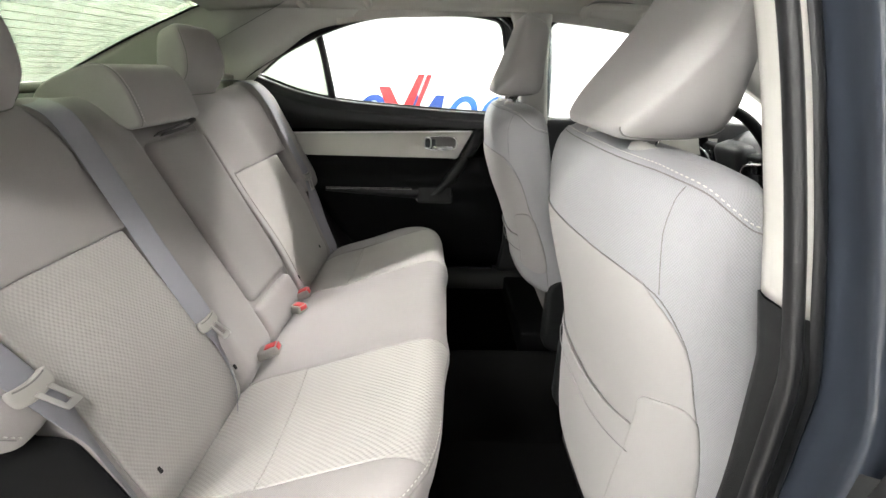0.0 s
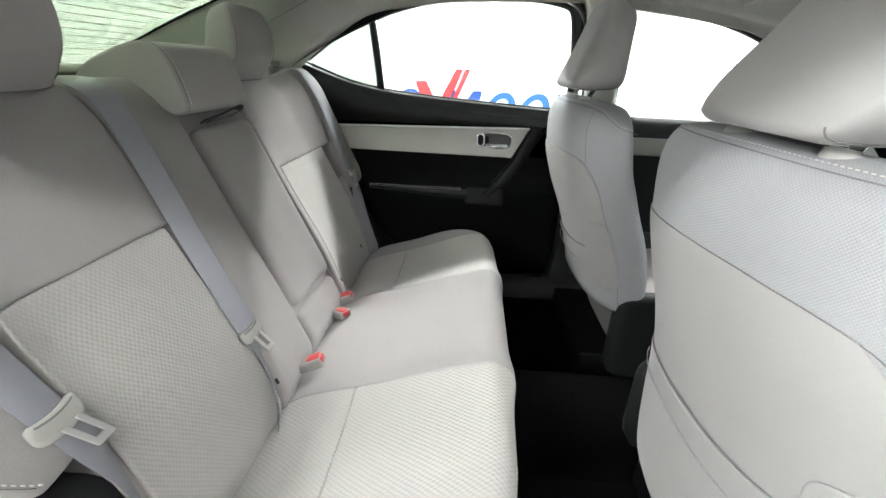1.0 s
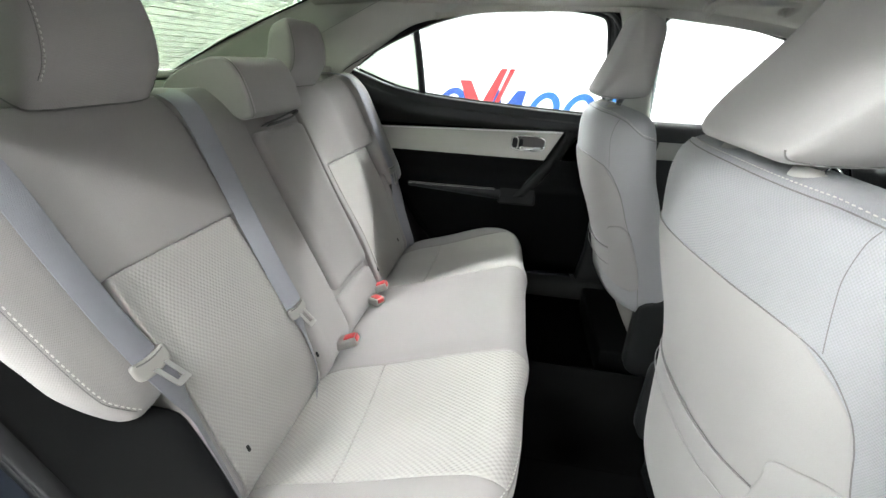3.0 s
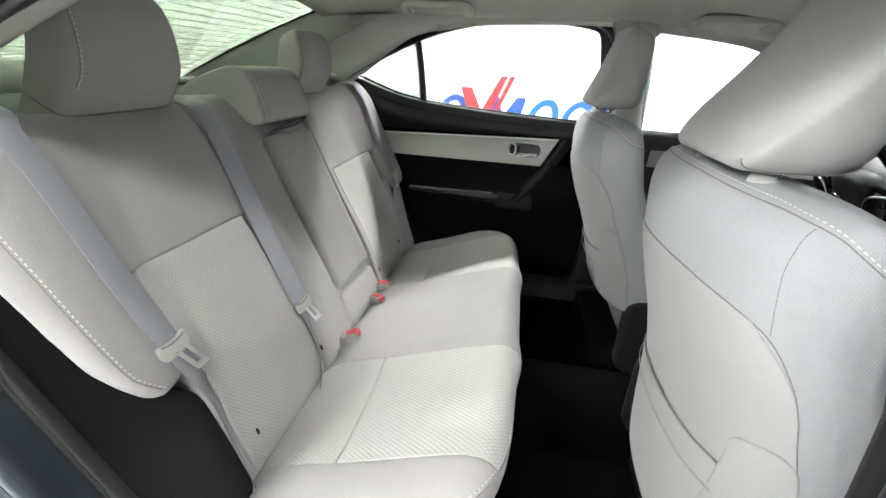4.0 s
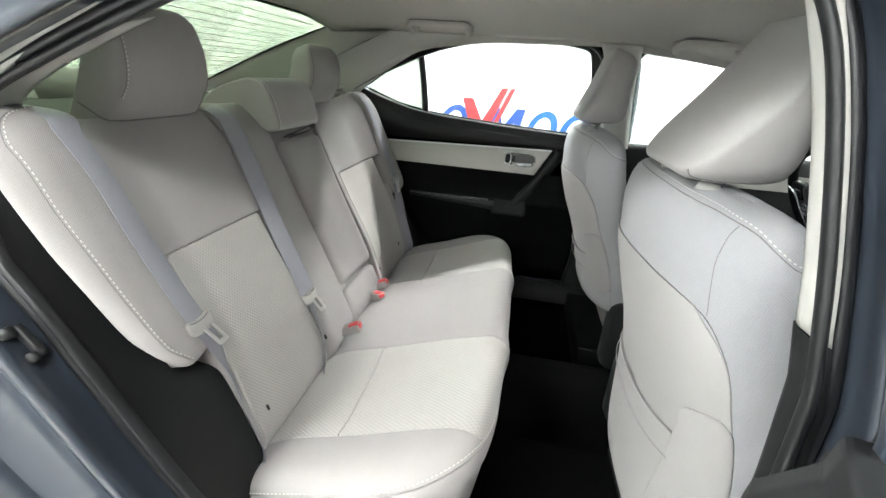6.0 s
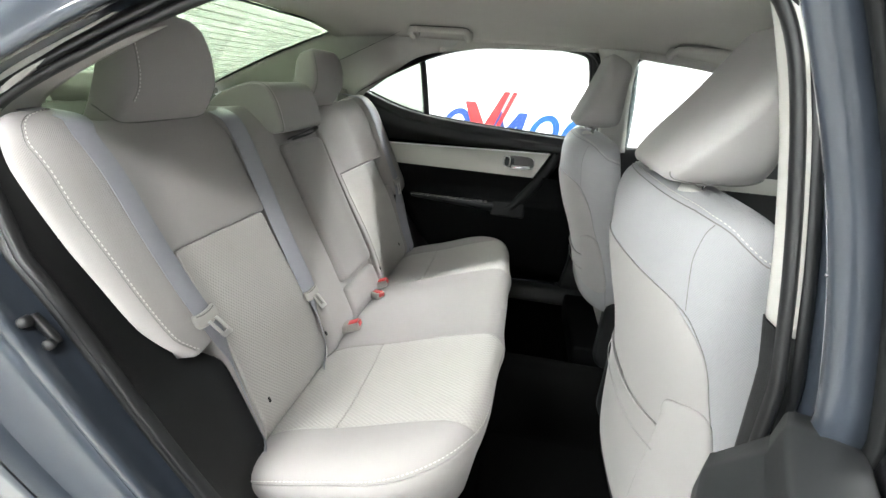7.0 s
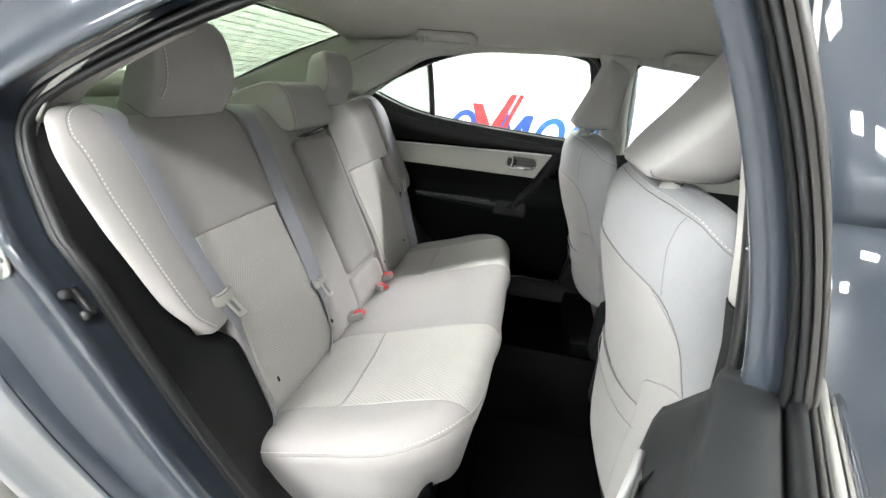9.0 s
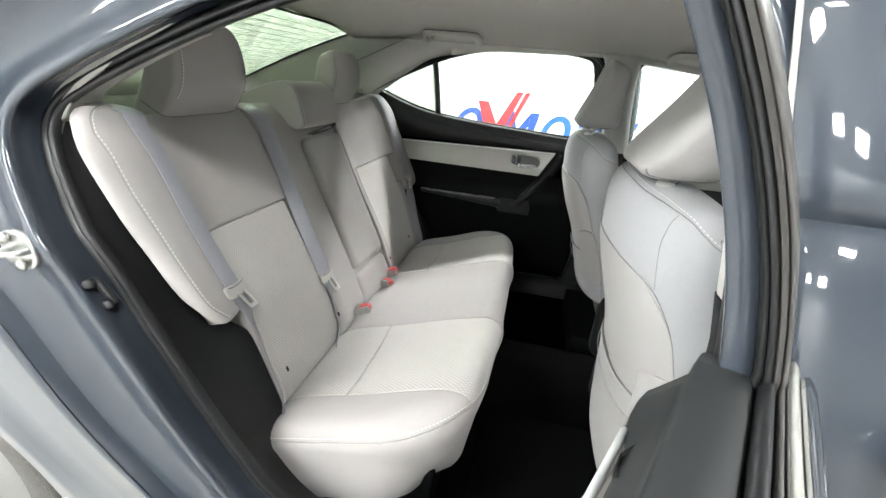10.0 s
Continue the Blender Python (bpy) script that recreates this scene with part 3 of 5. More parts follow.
shelf = thing("parcel_shelf", "grey parcel shelf behind the rear seat", "shelf", kind="structure")
sheet("board", [[(lerp(-0.27, -1.02, i / 8), lerp(-0.66, 0.66, j / 12), 1.085 + 0.012 * math.sin(math.pi * i / 8)) for j in range(13)] for i in range(9)], FELT, shelf, "", 0.012)
box("front_lip", (0.05, 1.2, 0.03), pose(-0.345, 0, 1.088), BEIGE, shelf, "light grey lip", 0.012)
box("rear_lip", (0.10, 1.2, 0.03), pose(-0.93, 0, 1.115, 0, -12, 0), BEIGE, shelf, "light grey lip", 0.012)
stop = thing("brake_lamp", "grey high brake lamp housing on the parcel shelf", "lamp")
loft("housing", [[(-0.90 + dx, y * s, 1.105 + z) for dx, z in ((0.07, 0), (0.045, 0.075), (0.0, 0.088), (-0.05, 0.06), (-0.05, 0))] for y, s in ((-0.17, 1), (-0.165, 1), (-0.10, 1), (0.10, 1), (0.165, 1), (0.17, 1))], BEIGE, stop)
sheet("trunk_lid", [[(lerp(-1.0, -1.62, i / 6), y, 1.06 - 0.03 * (i / 6) - 0.06 * (abs(y) / 0.7) ** 3) for y in [-0.70 + 1.4 * j / 14 for j in range(15)]] for i in range(7)], PAINT, body, "painted trunk lid", 0.004)

# floor, sills, tunnel
floor = thing("floor", "black carpeted car floor with a rubber mat", "floor", kind="structure")
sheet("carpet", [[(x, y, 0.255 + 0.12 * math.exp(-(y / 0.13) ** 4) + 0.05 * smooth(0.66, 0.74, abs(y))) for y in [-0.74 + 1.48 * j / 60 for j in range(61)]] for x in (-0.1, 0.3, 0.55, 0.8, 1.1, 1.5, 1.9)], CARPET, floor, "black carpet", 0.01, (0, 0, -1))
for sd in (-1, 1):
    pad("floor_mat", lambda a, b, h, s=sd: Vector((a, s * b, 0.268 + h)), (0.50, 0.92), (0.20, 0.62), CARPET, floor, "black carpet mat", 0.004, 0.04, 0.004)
    rows = [[(lerp(0.26, 1.75, i / 12), sd * y, z) for y, z in ((0.655, 0.28), (0.68, 0.335), (0.70, 0.352), (0.745, 0.352), (0.765, 0.345), (0.775, 0.325))] for i in range(13)]
    tagged(sheet("trim_sill", rows, GREYTRIM, None, "", 0.004, (0, 0, -1)), "black plastic door sill trim", "trim", kind="structure")
    pad("scuff_plate", lambda a, b, h, s=sd: Vector((a, s * b, 0.357 + h)), (0.36, 0.74), (0.705, 0.742), DARKGLOSS, floor, "glossy black scuff plate", 0.002, 0.01, 0.002)
    # rocker below the doorway
    sheet("rocker", [[(lerp(0.10, 1.75, i / 8), sd * y, z) for y, z in ((0.76, 0.335), (0.80, 0.32), (0.835, 0.28), (0.82, 0.20), (0.76, 0.17))] for i in range(9)], PAINT, body, "painted rocker panel", 0.003)
sheet("underbody", [[(x, y, 0.2) for y in (-0.78, 0, 0.78)] for x in (-1.6, 0, 1.2, 2.6)], BLACK, body, "black underbody", 0.01)

# black side trim between the bench and the doorway seal
for sd in (-1, 1):
    rows = []
    for i in range(lo - 2, hi - 4):
        p = LOOP[i]
        t = (LOOP[i + 1] - LOOP[i - 1]).normalized()
        a = Vector((p.x - 0.004 * t.z, sd * (flank(p.z) - 0.034), p.z + 0.004 * t.x))
        s = -0.395 * (p.x - 0.03) + 0.919 * (p.z - 0.46) - 0.01
        zf = smooth(0.22, 0.34, s)
        k = lerp(0.016, -0.02, zf) + 0.012 * math.exp(-((s - 0.20) / 0.14) ** 2) - 0.02 * smooth(0.03, -0.06, s)
        b = Vector((0.03 - 0.395 * s + 0.919 * k, sd * lerp(0.591, 0.645, zf), 0.46 + 0.919 * s + 0.395 * k))
        rows.append([a.lerp(b, f) + Vector((-0.012 * math.sin(math.pi * f), sd * 0.014 * math.sin(math.pi * f), 0)) for f in [k_ / 7 for k_ in range(8)]])
    tagged(sheet("trim_wheelhouse", rows, WHEELTRIM, None, "", 0.004, (0, sd, 0)), "black plastic trim beside the rear bench", "trim", kind="structure")
rows = []
for i in range(hi - 8, hi + 10):
    p = LOOP[i]
    t = (LOOP[i + 1] - LOOP[i - 1]).normalized()
    nn = Vector((-t.z, 0, t.x))
    row = []
    for k in range(6):
        f = k / 5
        q = p + nn * (0.005 + 0.022 * f)
        row.append((q.x, -(flank(p.z) - 0.043 - 0.085 * f), q.z))
    rows.append(row)
tagged(sheet("trim_pillar_lip", rows, BEIGE, None, "", 0.004, (0, -1, 0)), "light grey plastic pillar lip beside the doorway", "trim", kind="structure")

# B pillars: light upper trim, dark lower trim, painted jamb
for sd in (-1, 1):
    rows = []
    for i in range(31):
        z = lerp(1.005, 1.385, i / 30)
        xr = table([(0.95, 0.806), (1.0, 0.799), (1.07, 0.794), (1.13, 0.787), (1.20, 0.777), (1.28, 0.760), (1.36, 0.735), (1.40, 0.71)], z)[0]
        xf = table([(0.95, 0.940), (1.03, 0.920), (1.36, 0.876), (1.40, 0.88)], z)[0]
        fy = flank(z)
        rows.append([(xr + 0.012, sd * (fy - 0.030), z), (xr + 0.005, sd * (fy - 0.040), z), (xr + 0.004, sd * (fy - 0.066), z), (xr + 0.007, sd * (fy - 0.076), z), (xr + 0.016, sd * (fy - 0.080), z), (lerp(xr, xf, 0.8), sd * (fy - 0.078), z), (xf, sd * (fy - 0.050), z), (xf, sd * (fy - 0.01), z)])
    tagged(sheet("trim_center_pillar", rows, BEIGE, None, "", 0.006, (0, sd, 0)), "light grey plastic center pillar trim", "trim", kind="structure")
    rows = []
    for i in range(23):
        z = lerp(0.34, 1.004, i / 22)
        xr = table([(0.34, 0.80), (0.5, 0.823), (0.75, 0.821), (0.90, 0.810), (1.0, 0.799)], z)[0] - (0.045 if sd > 0 else 0.0)
        xf = xr + (0.155 if sd > 0 else 0.11)
        fy = flank(z)
        rows.append([(xr + 0.012, sd * (fy - 0.030), z), (xr + 0.003, sd * (fy - 0.042), z), (xr + 0.002, sd * (fy - 0.070), z), (xr + 0.006, sd * (fy - 0.080), z), (xr + 0.016, sd * (fy - 0.084), z), (lerp(xr, xf, 0.8), sd * (fy - 0.084), z), (xf, sd * (fy - 0.060), z), (xf, sd * (fy - 0.02), z)])
    tagged(sheet("trim_center_pillar_lower", rows, GREYTRIM, None, "", 0.006, (0, sd, 0)), "black plastic lower center pillar trim", "trim", kind="structure")

# striker, door stop
stk = thing("door_striker", "bare metal door striker screwed to the painted jamb", "striker")
SP = Vector((-0.268, -0.818, 0.928))
pad("plate", lambda a, b, h: Vector((SP.x + a, -0.818 - 0.006 - h, SP.z + b)), (-0.035, 0.035), (-0.035, 0.035), STEEL, stk, "", 0.003, 0.03, 0.004, 0.01)
tube("loop", curve([SP + Vector(v) for v in ((-0.020, -0.008, -0.002), (-0.018, -0.024, 0.0), (0.0, -0.030, 0.002), (0.024, -0.024, 0.004), (0.028, -0.008, 0.004))], 5), 0.0055, STEEL, stk)
for dx, dz in ((-0.012, 0.022), (0.008, -0.022)):
    rod("screw", SP + Vector((dx, -0.008, dz)), SP + Vector((dx, -0.017, dz)), 0.010, STEEL, stk)
bump = thing("door_bumper", "black rubber bump stop on the painted jamb", "bumper")
BP = Vector((-0.150, -0.808, 0.861))
pad("base", lambda a, b, h: Vector((BP.x + 0.6 * a + 0.35 * b, BP.y + 0.012 - h, BP.z - 0.75 * a + 0.4 * b)), (-0.028, 0.028), (-0.013, 0.013), RUBBER, bump, "", 0.004, 0.012, 0.006, 0.006)
rod("knob", BP + Vector((-0.013, 0.012, 0.016)), BP + Vector((-0.016, -0.004, 0.016)), 0.010, RUBBER, bump, r2=0.007)
rod("knob", BP + Vector((0.014, 0.012, -0.018)), BP + Vector((0.013, 0.001, -0.018)), 0.008, RUBBER, bump)

# ---- doors ----


def rear_door(name, label, put, steel=False):
    """A rear door in its own coordinates: p back from its front edge, n outward from the glass at the belt, z up."""
    d = thing(name, label, "door", kind="structure")

    def belt(p):
        return table([(0.0, 1.030), (0.10, 1.035), (0.40, 1.052), (0.70, 1.076), (0.85, 1.10), (1.03, 1.160), (1.08, 1.18)], p)[0]

    def lean(z):
        d_ = max(0.0, z - 1.04)
        return -0.20 * d_ - 0.62 * d_ * d_

    # belt roll of soft black trim
    P = [0.02 + 1.055 * i / 40 for i in range(41)]
    prof = [(-0.002, -0.006), (-0.006, -0.001), (-0.024, 0.001), (-0.044, -0.001), (-0.0475, -0.003), (-0.049, -0.007), (-0.051, -0.028), (-0.053, -0.031), (-0.060, -0.034), (-0.063, -0.038), (-0.064, -0.056), (-0.062, -0.080)]
    sheet("belt_trim", [[put(p, n * min(1, 0.9 + p * 3) * (1.0 if not steel or k < 8 else lerp(1.30, 1.12, smooth(0.08, 0.13, p))), belt(p) + z - (0.030 if steel and k > 7 else 0.0) if k < 11 else (0.95 if steel else 0.972)) for k, (n, z) in enumerate(prof)] for p in P], SOFT, d, "soft black belt trim", 0.004, (0, 0, -1))
    # chrome line and silver strip
    fr = 0.10 if steel else 0.178
    out = 0.016 if steel else 0.0
    tube("chrome_line", [put(lerp(fr, 0.965, i / 30), -0.0695 - 0.6 * out, lerp(0.967, 0.950, i / 30)) for i in range(31)], 0.0038, BRIGHT, d, "thin chrome line", 6)
    pad("trim_strip", lambda a, b, h: put(a + lerp(0.062, 0.0, (b - 0.0) / 1.0) * (1 - smooth(fr, fr + 0.1, a)), -0.059 - out - 0.030 * (1 - b) - h, lerp(lerp(0.858, 0.866, (a - fr) / 0.78), lerp(0.963, 0.946, (a - fr) / 0.78), b)), (fr, 0.958), (0.0, 1.0), SILVER, d, "satin silver-beige trim strip", 0.003, 0.003, 0.006, 0.03)
    # lower panel
    zs = [0.325, 0.42, 0.50, 0.58, 0.64, 0.69, 0.715, 0.735, 0.745, 0.76, 0.80, 0.862]
    ns = [-0.03, -0.045, -0.055, -0.060, -0.066, -0.078, -0.088, -0.090, -0.084, -0.074, -0.078, -0.086]
    def back(z):
        return table([(0.36, 0.62), (0.42, 0.685), (0.56, 0.785), (0.73, 0.885), (0.89, 0.965), (1.0, 1.02)], z)[0]
    sheet("door_panel", [[put(lerp(0.02, back(z), i / 24), n, z) for z, n in zip(zs, ns)] for i in range(25)], BLACK, d, "black lower door panel", 0.006, (0, 0, 0.3))
    sheet("panel_edge", [[put(lerp(0.02, fr, i / 4), -0.046, z) for z in (0.86, 0.90, 0.94, 0.975)] for i in range(5)], BLACK, d, "black panel edge", 0.004, (0, 0, 0.3))
    sheet("door_core", [[put(lerp(0.03, lerp(back(z), 1.0, smooth(0.8, 1.0, z)), i / 10), -0.030, z) for z in (0.33, 0.45, 0.60, 0.75, 0.90, 1.0, 1.025)] for i in range(11)], BLACK, d, "black door core", 0.004, (0, 0, 0.3))
    # arm rest pad with its stitched edge, pull cup
    rest_ = pad("arm_rest", lambda a, b, h: put(a, -0.060 - 0.036 * math.sin(math.pi * min(1, b)) ** 0.6 - h, lerp(0.672 + 0.03 * (a - 0.40) / 0.40, 0.742, b)), (0.40, 0.80), (0.0, 1.0), SOFT, d, "padded black arm rest", 0.006, 0.006, 0.01, 0.03)
    for dz in (0.0, 0.006):
        stitches("stitching", [put(lerp(0.43, 0.79, i / 20), -0.106, 0.733 - dz) for i in range(21)], THREAD, rest_, 0.004, 0.002, 0.0008)
    pad("pull_cup", lambda a, b, h: put(a, -0.090 - h, b), (0.255, 0.41), (0.662, 0.740), GREYTRIM, d, "charcoal pull cup", 0.008, 0.012, 0.012, 0.02)
    # slanted swoosh in front of the strip
    rows = []
    for i in range(17):
        z = lerp(0.700, 0.975, i / 16)
        pc = table([(0.70, 0.345), (0.735, 0.315), (0.765, 0.29), (0.83, 0.245), (0.90, 0.20), (0.975, 0.158)], z)[0]
        k = 0.0 if steel else 0.023 * (1 - smooth(0.82, 0.93, z))
        rows.append([put(pc + o, n - k, z) for o, n in ((-0.055, -0.044), (-0.045, -0.064), (-0.018, -0.073), (0.004, -0.069), (0.010, -0.046))])
    sheet("slanted_trim", rows, GREYTRIM, d, "charcoal slanted trim", 0.003, (0, 0, 0.3))
    # inner handle

    def hput(p, n, z):
        return put(p, n - out - 0.008 - 0.27 * (0.946 - z), z)

    cup = pad("handle_cup", lambda a, b, h: hput(a, -0.0615 - h, b), (0.245, 0.372), (0.893, 0.946), CUPGREY, d, "satin grey handle cup", 0.003, 0.02, 0.002, 0.02)
    pad("handle_hollow", lambda a, b, h: hput(a, -0.0632 - h, b), (0.330, 0.345), (0.902, 0.934), DARKGLOSS, cup, "dark hollow", 0.001, 0.006, 0.001, 0.01)
    tube("handle_bezel", [hput(0.309 + 0.066 * math.copysign(abs(math.cos(g)) ** 0.6, math.cos(g)), -0.066, 0.919 + 0.027 * math.copysign(abs(math.sin(g)) ** 0.6, math.sin(g))) for g in [2 * math.pi * k / 32 for k in range(32)]], 0.0032, CHROME, cup, "chrome bezel", 8, True)
    pad("door_handle", lambda a, b, h: hput(a, -0.066 - h - 0.014 * math.sin(math.pi * (a - 0.256) / 0.09), b), (0.256, 0.346), (0.895, 0.909), CHROME, cup, "chrome inner door handle", 0.004, 0.007, 0.004, 0.015)
    tube("lock_tab", [hput(0.362 + 0.013 * math.copysign(abs(math.cos(g)) ** 0.6, math.cos(g)), -0.071, 0.920 + 0.021 * math.copysign(abs(math.sin(g)) ** 0.6, math.sin(g))) for g in [2 * math.pi * k / 24 for k in range(24)]], 0.004, CHROME, cup, "chrome lock tab", 8, True)
    pad("lock_hollow", lambda a, b, h: hput(a, -0.0645 - h, b), (0.352, 0.372), (0.902, 0.938), DARKGLOSS, cup, "dark lock hollow", 0.001, 0.006, 0.001, 0.01)
    # window frame: front sash, top rail, rear post
    front = [(0.045, 1.00), (0.040, 1.10), (0.050, 1.20), (0.072, 1.30), (0.090, 1.352)]
    roofl = [(0.13, 1.372), (0.25, 1.385), (0.42, 1.386), (0.60, 1.362), (0.72, 1.335), (0.79, 1.318)]
    tail = [(0.90, 1.262), (1.03, 1.178)]
    run = curve([(p, 0, z) for p, z in front + roofl + tail], 5)
    for nm, offs, mt, lb in (("sash", ((0.000, -0.030), (-0.016, -0.034), (-0.028, -0.032), (-0.030, -0.016), (-0.030, -0.006), (-0.006, -0.007)), PAINT if steel else RUBBER, "painted inner window sash" if steel else "black window sash"),
                             ("sash_flange", ((-0.028, -0.009), (-0.004, -0.008), (0.003, -0.005), (0.003, -0.001), (-0.024, 0.000)), GREYTRIM, "charcoal flange"),
                             ("glass_run", ((-0.020, -0.001), (0.006, 0.000), (0.008, 0.003), (0.003, 0.006), (-0.02, 0.007)), RUBBER, "black rubber glass run"),
                             ("outer_seal", ((-0.026, 0.006), (0.002, 0.0065), (0.006, 0.008), (0.002, 0.0095), (0.005, 0.011), (-0.03, 0.012)), TAUPE if steel else GREYTRIM, "grey outer seal"),
                             ("outer_frame", ((-0.030, 0.0118), (-0.002, 0.012), (0.001, 0.0135), (-0.002, 0.016), (-0.030, 0.017)), TAUPE if steel else RUBBER, "taupe outer frame edge" if steel else "black outer frame")):
        rings = []
        for i, c in enumerate(run):
            t = (run[min(i + 1, len(run) - 1)] - run[max(i - 1, 0)]).normalized()
            u = Vector((t.z, 0, -t.x))  # into the window
            rings.append([put(c.x + u.x * o, n + lean(c.z), c.z + u.z * o) for o, n in offs])
        loft(nm, rings, mt, d, lb)
    if steel:
        rod("dot", put(0.036, -0.034 + lean(1.14), 1.14), put(0.0365, -0.0345 + lean(1.14), 1.14), 0.0013, CHROME, d)
    rings = []
    for i in range(9):
        z = lerp(belt(0.76) - 0.01, 1.335, i / 8)
        pc = lerp(0.757, 0.768, i / 8)
        rings.append([put(pc + o, n + lean(z), z) for o, n in ((-0.011, -0.012), (0.011, -0.012), (0.012, 0.008), (-0.012, 0.008))])
    loft("window_post", rings, RUBBER, d, "slim black window post")
    # belt seals and skin
    rings = [[put(p, n, belt(p) + z) for n, z in ((-0.001, -0.002), (0.002, 0.006), (0.009, 0.006), (0.011, -0.004), (0.010, -0.016), (0.0, -0.016))] for p in P]
    loft("belt_seal", rings, RUBBER, d, "black inner belt seal")
    for n0, n1, mt, lb in ((0.0125, 0.0185, TAUPE, "taupe belt moulding"), (0.0188, 0.0196, SEAM, "thin dark line"), (0.020, 0.030, PALE, "pale belt moulding"), (0.0305, 0.044, CHROME, "chrome belt moulding")):
        ahead = (0.045 if lb == "pale belt moulding" else 0.03 if mt is CHROME else 0.0) if steel else 0.0
        rings = [[put(p, n, belt(p) + z) for n, z in ((n0, -0.02), (n0, 0.000 - 0.3 * (n0 - 0.0125)), (lerp(n0, n1, 0.3), 0.004 - 0.3 * (n0 - 0.0125)), (lerp(n0, n1, 0.7), 0.003 - 0.3 * (n1 - 0.0125)), (n1, -0.003 - 0.3 * (n1 - 0.0125)), (n1, -0.02))] for p in [v - ahead * (1 - smooth(0.02, 0.3, v)) for v in P]]
        loft("belt_moulding", rings, mt if steel else RUBBER, d, lb if steel else "black belt moulding")
    rows = []
    for i in range(21):
        p = lerp(0.0, 1.0, i / 20)
        row = []
        for n, z in ((0.044, belt(p) - 0.016), (0.050, belt(p) - 0.03), (0.066, 0.97), (0.074, 0.90), (0.072, 0.80), (0.066, 0.65), (0.064, 0.50), (0.058, 0.40), (0.045, 0.33), (0.02, 0.33)):
            pe = 0.02 + p * (table([(0.33, 0.62), (0.42, 0.70), (0.56, 0.80), (0.73, 0.90), (0.89, 0.98), (1.0, 1.03), (1.2, 1.06)], z)[0] - 0.02)
            row.append(put(pe - 0.03, n, z))
        rows.append(row)
    sheet("door_skin", rows, PAINT, d, "painted outer door skin", 0.003, (0, 0, -0.5))
    sheet("hinge_edge", [[put(0.0, n, z) for n in (-0.045, 0.0, 0.030)] for z in (0.34, 0.5, 0.7, 0.9, 1.0)], GREYTRIM, d, "charcoal hinge edge", 0.003, (0.5, 0, 0))
    return d, belt, lean


def far_put(p, n, z):
    return Vector((0.80 - p, 0.800 + n, z))


D0, DD, DN = Vector((0.755, -0.930, 0)), Vector((-0.44, -0.898, 0)), Vector((0.898, -0.44, 0))


def open_put(p, n, z):
    return D0 + DD * (p - 0.02) + DN * n + Vector((0, 0, z))


door, belt, lean = rear_door("door_far_rear", "closed rear door with black and silver-beige inner trim", far_put)
for nm, p0, p1, mt in (("pane", 0.045, 0.750, CLEAR), ("quarter_pane", 0.770, 1.02, PRIVACY)):
    rows = []
    for i in range(13):
        p = lerp(p0, p1, i / 12)
        zt = table([(0.045, 1.30), (0.10, 1.36), (0.25, 1.385), (0.42, 1.385), (0.60, 1.362), (0.79, 1.318), (1.03, 1.175)], p)[0]
        rows.append([far_put(p, 0.004 + lean(lerp(belt(p), zt, t)), lerp(belt(p) - 0.004, zt, t)) for t in (0, 0.25, 0.5, 0.75, 1)])
    g = sheet(nm, rows, mt, door, "clear side glass", 0.003, (0, 1, 0))
    g.visible_shadow = False
rear_door("door_near_rear", "open slate blue rear door with charcoal inner trim", open_put, True)

# front doors: the far one seen from inside, the near one from outside
ffd = thing("door_far_front", "closed front door with black trim and side window", "door", kind="structure")
rows = [[(x, y, z) for y, z in ((0.80, 1.022 - 0.012 * (x - 0.9)), (0.775, 1.025 - 0.012 * (x - 0.9)), (0.75, 1.00), (0.742, 0.95), (0.745, 0.86), (0.72, 0.74), (0.73, 0.68), (0.745, 0.5), (0.76, 0.36))] for x in [0.85 + 0.95 * i / 12 for i in range(13)]]
sheet("door_panel", rows, SOFT, ffd, "black door panel", 0.006, (0, 1, 0))
pad("trim_strip", lambda a, b, h: Vector((a, 0.742 - h, b)), (0.98, 1.65), (0.885, 0.955), SILVER, ffd, "satin silver-beige strip", 0.004, 0.004, 0.008, 0.04)
tube("window_frame", curve([(0.905, 0.775, 1.02), (0.880, 0.71, 1.25), (0.888, 0.675, 1.362), (1.0, 0.672, 1.372), (1.25, 0.685, 1.326), (1.45, 0.71, 1.24), (1.72, 0.76, 1.05)], 8), 0.012, RUBBER, ffd, "black window frame")
pg = sheet("pane", [[(lerp(0.89, lerp(1.72, 1.02, t), i / 10), lerp(0.795, 0.69, t), lerp(1.015, 1.365, t)) for t in (0, 0.25, 0.5, 0.75, 1)] for i in range(11)], CLEAR, ffd, "clear side glass", 0.003, (0, 1, 0))
pg.visible_shadow = False
sheet("door_skin", [[(x, y, z) for y, z in ((0.815, 1.01), (0.86, 0.95), (0.875, 0.80), (0.865, 0.50), (0.82, 0.33))] for x in (0.84, 1.2, 1.5, 1.80)], PAINT, ffd, "painted outer skin", 0.003, (0, 1, 0))
nfd = thing("door_near_front", "closed slate blue front door seen from outside", "door", kind="structure")
rows = []
for i in range(15):
    x = lerp(0.808, 1.80, i / 14)
    rows.append([(x, -y, z) for y, z in ((0.778, 1.140), (0.792, 1.132), (0.812, 1.09), (0.845, 1.00), (0.868, 0.91), (0.874, 0.80), (0.870, 0.65), (0.862, 0.50), (0.845, 0.38), (0.80, 0.33))])
sheet("door_skin", rows, PAINT, nfd, "painted outer skin", 0.004, (0, 1, 0))
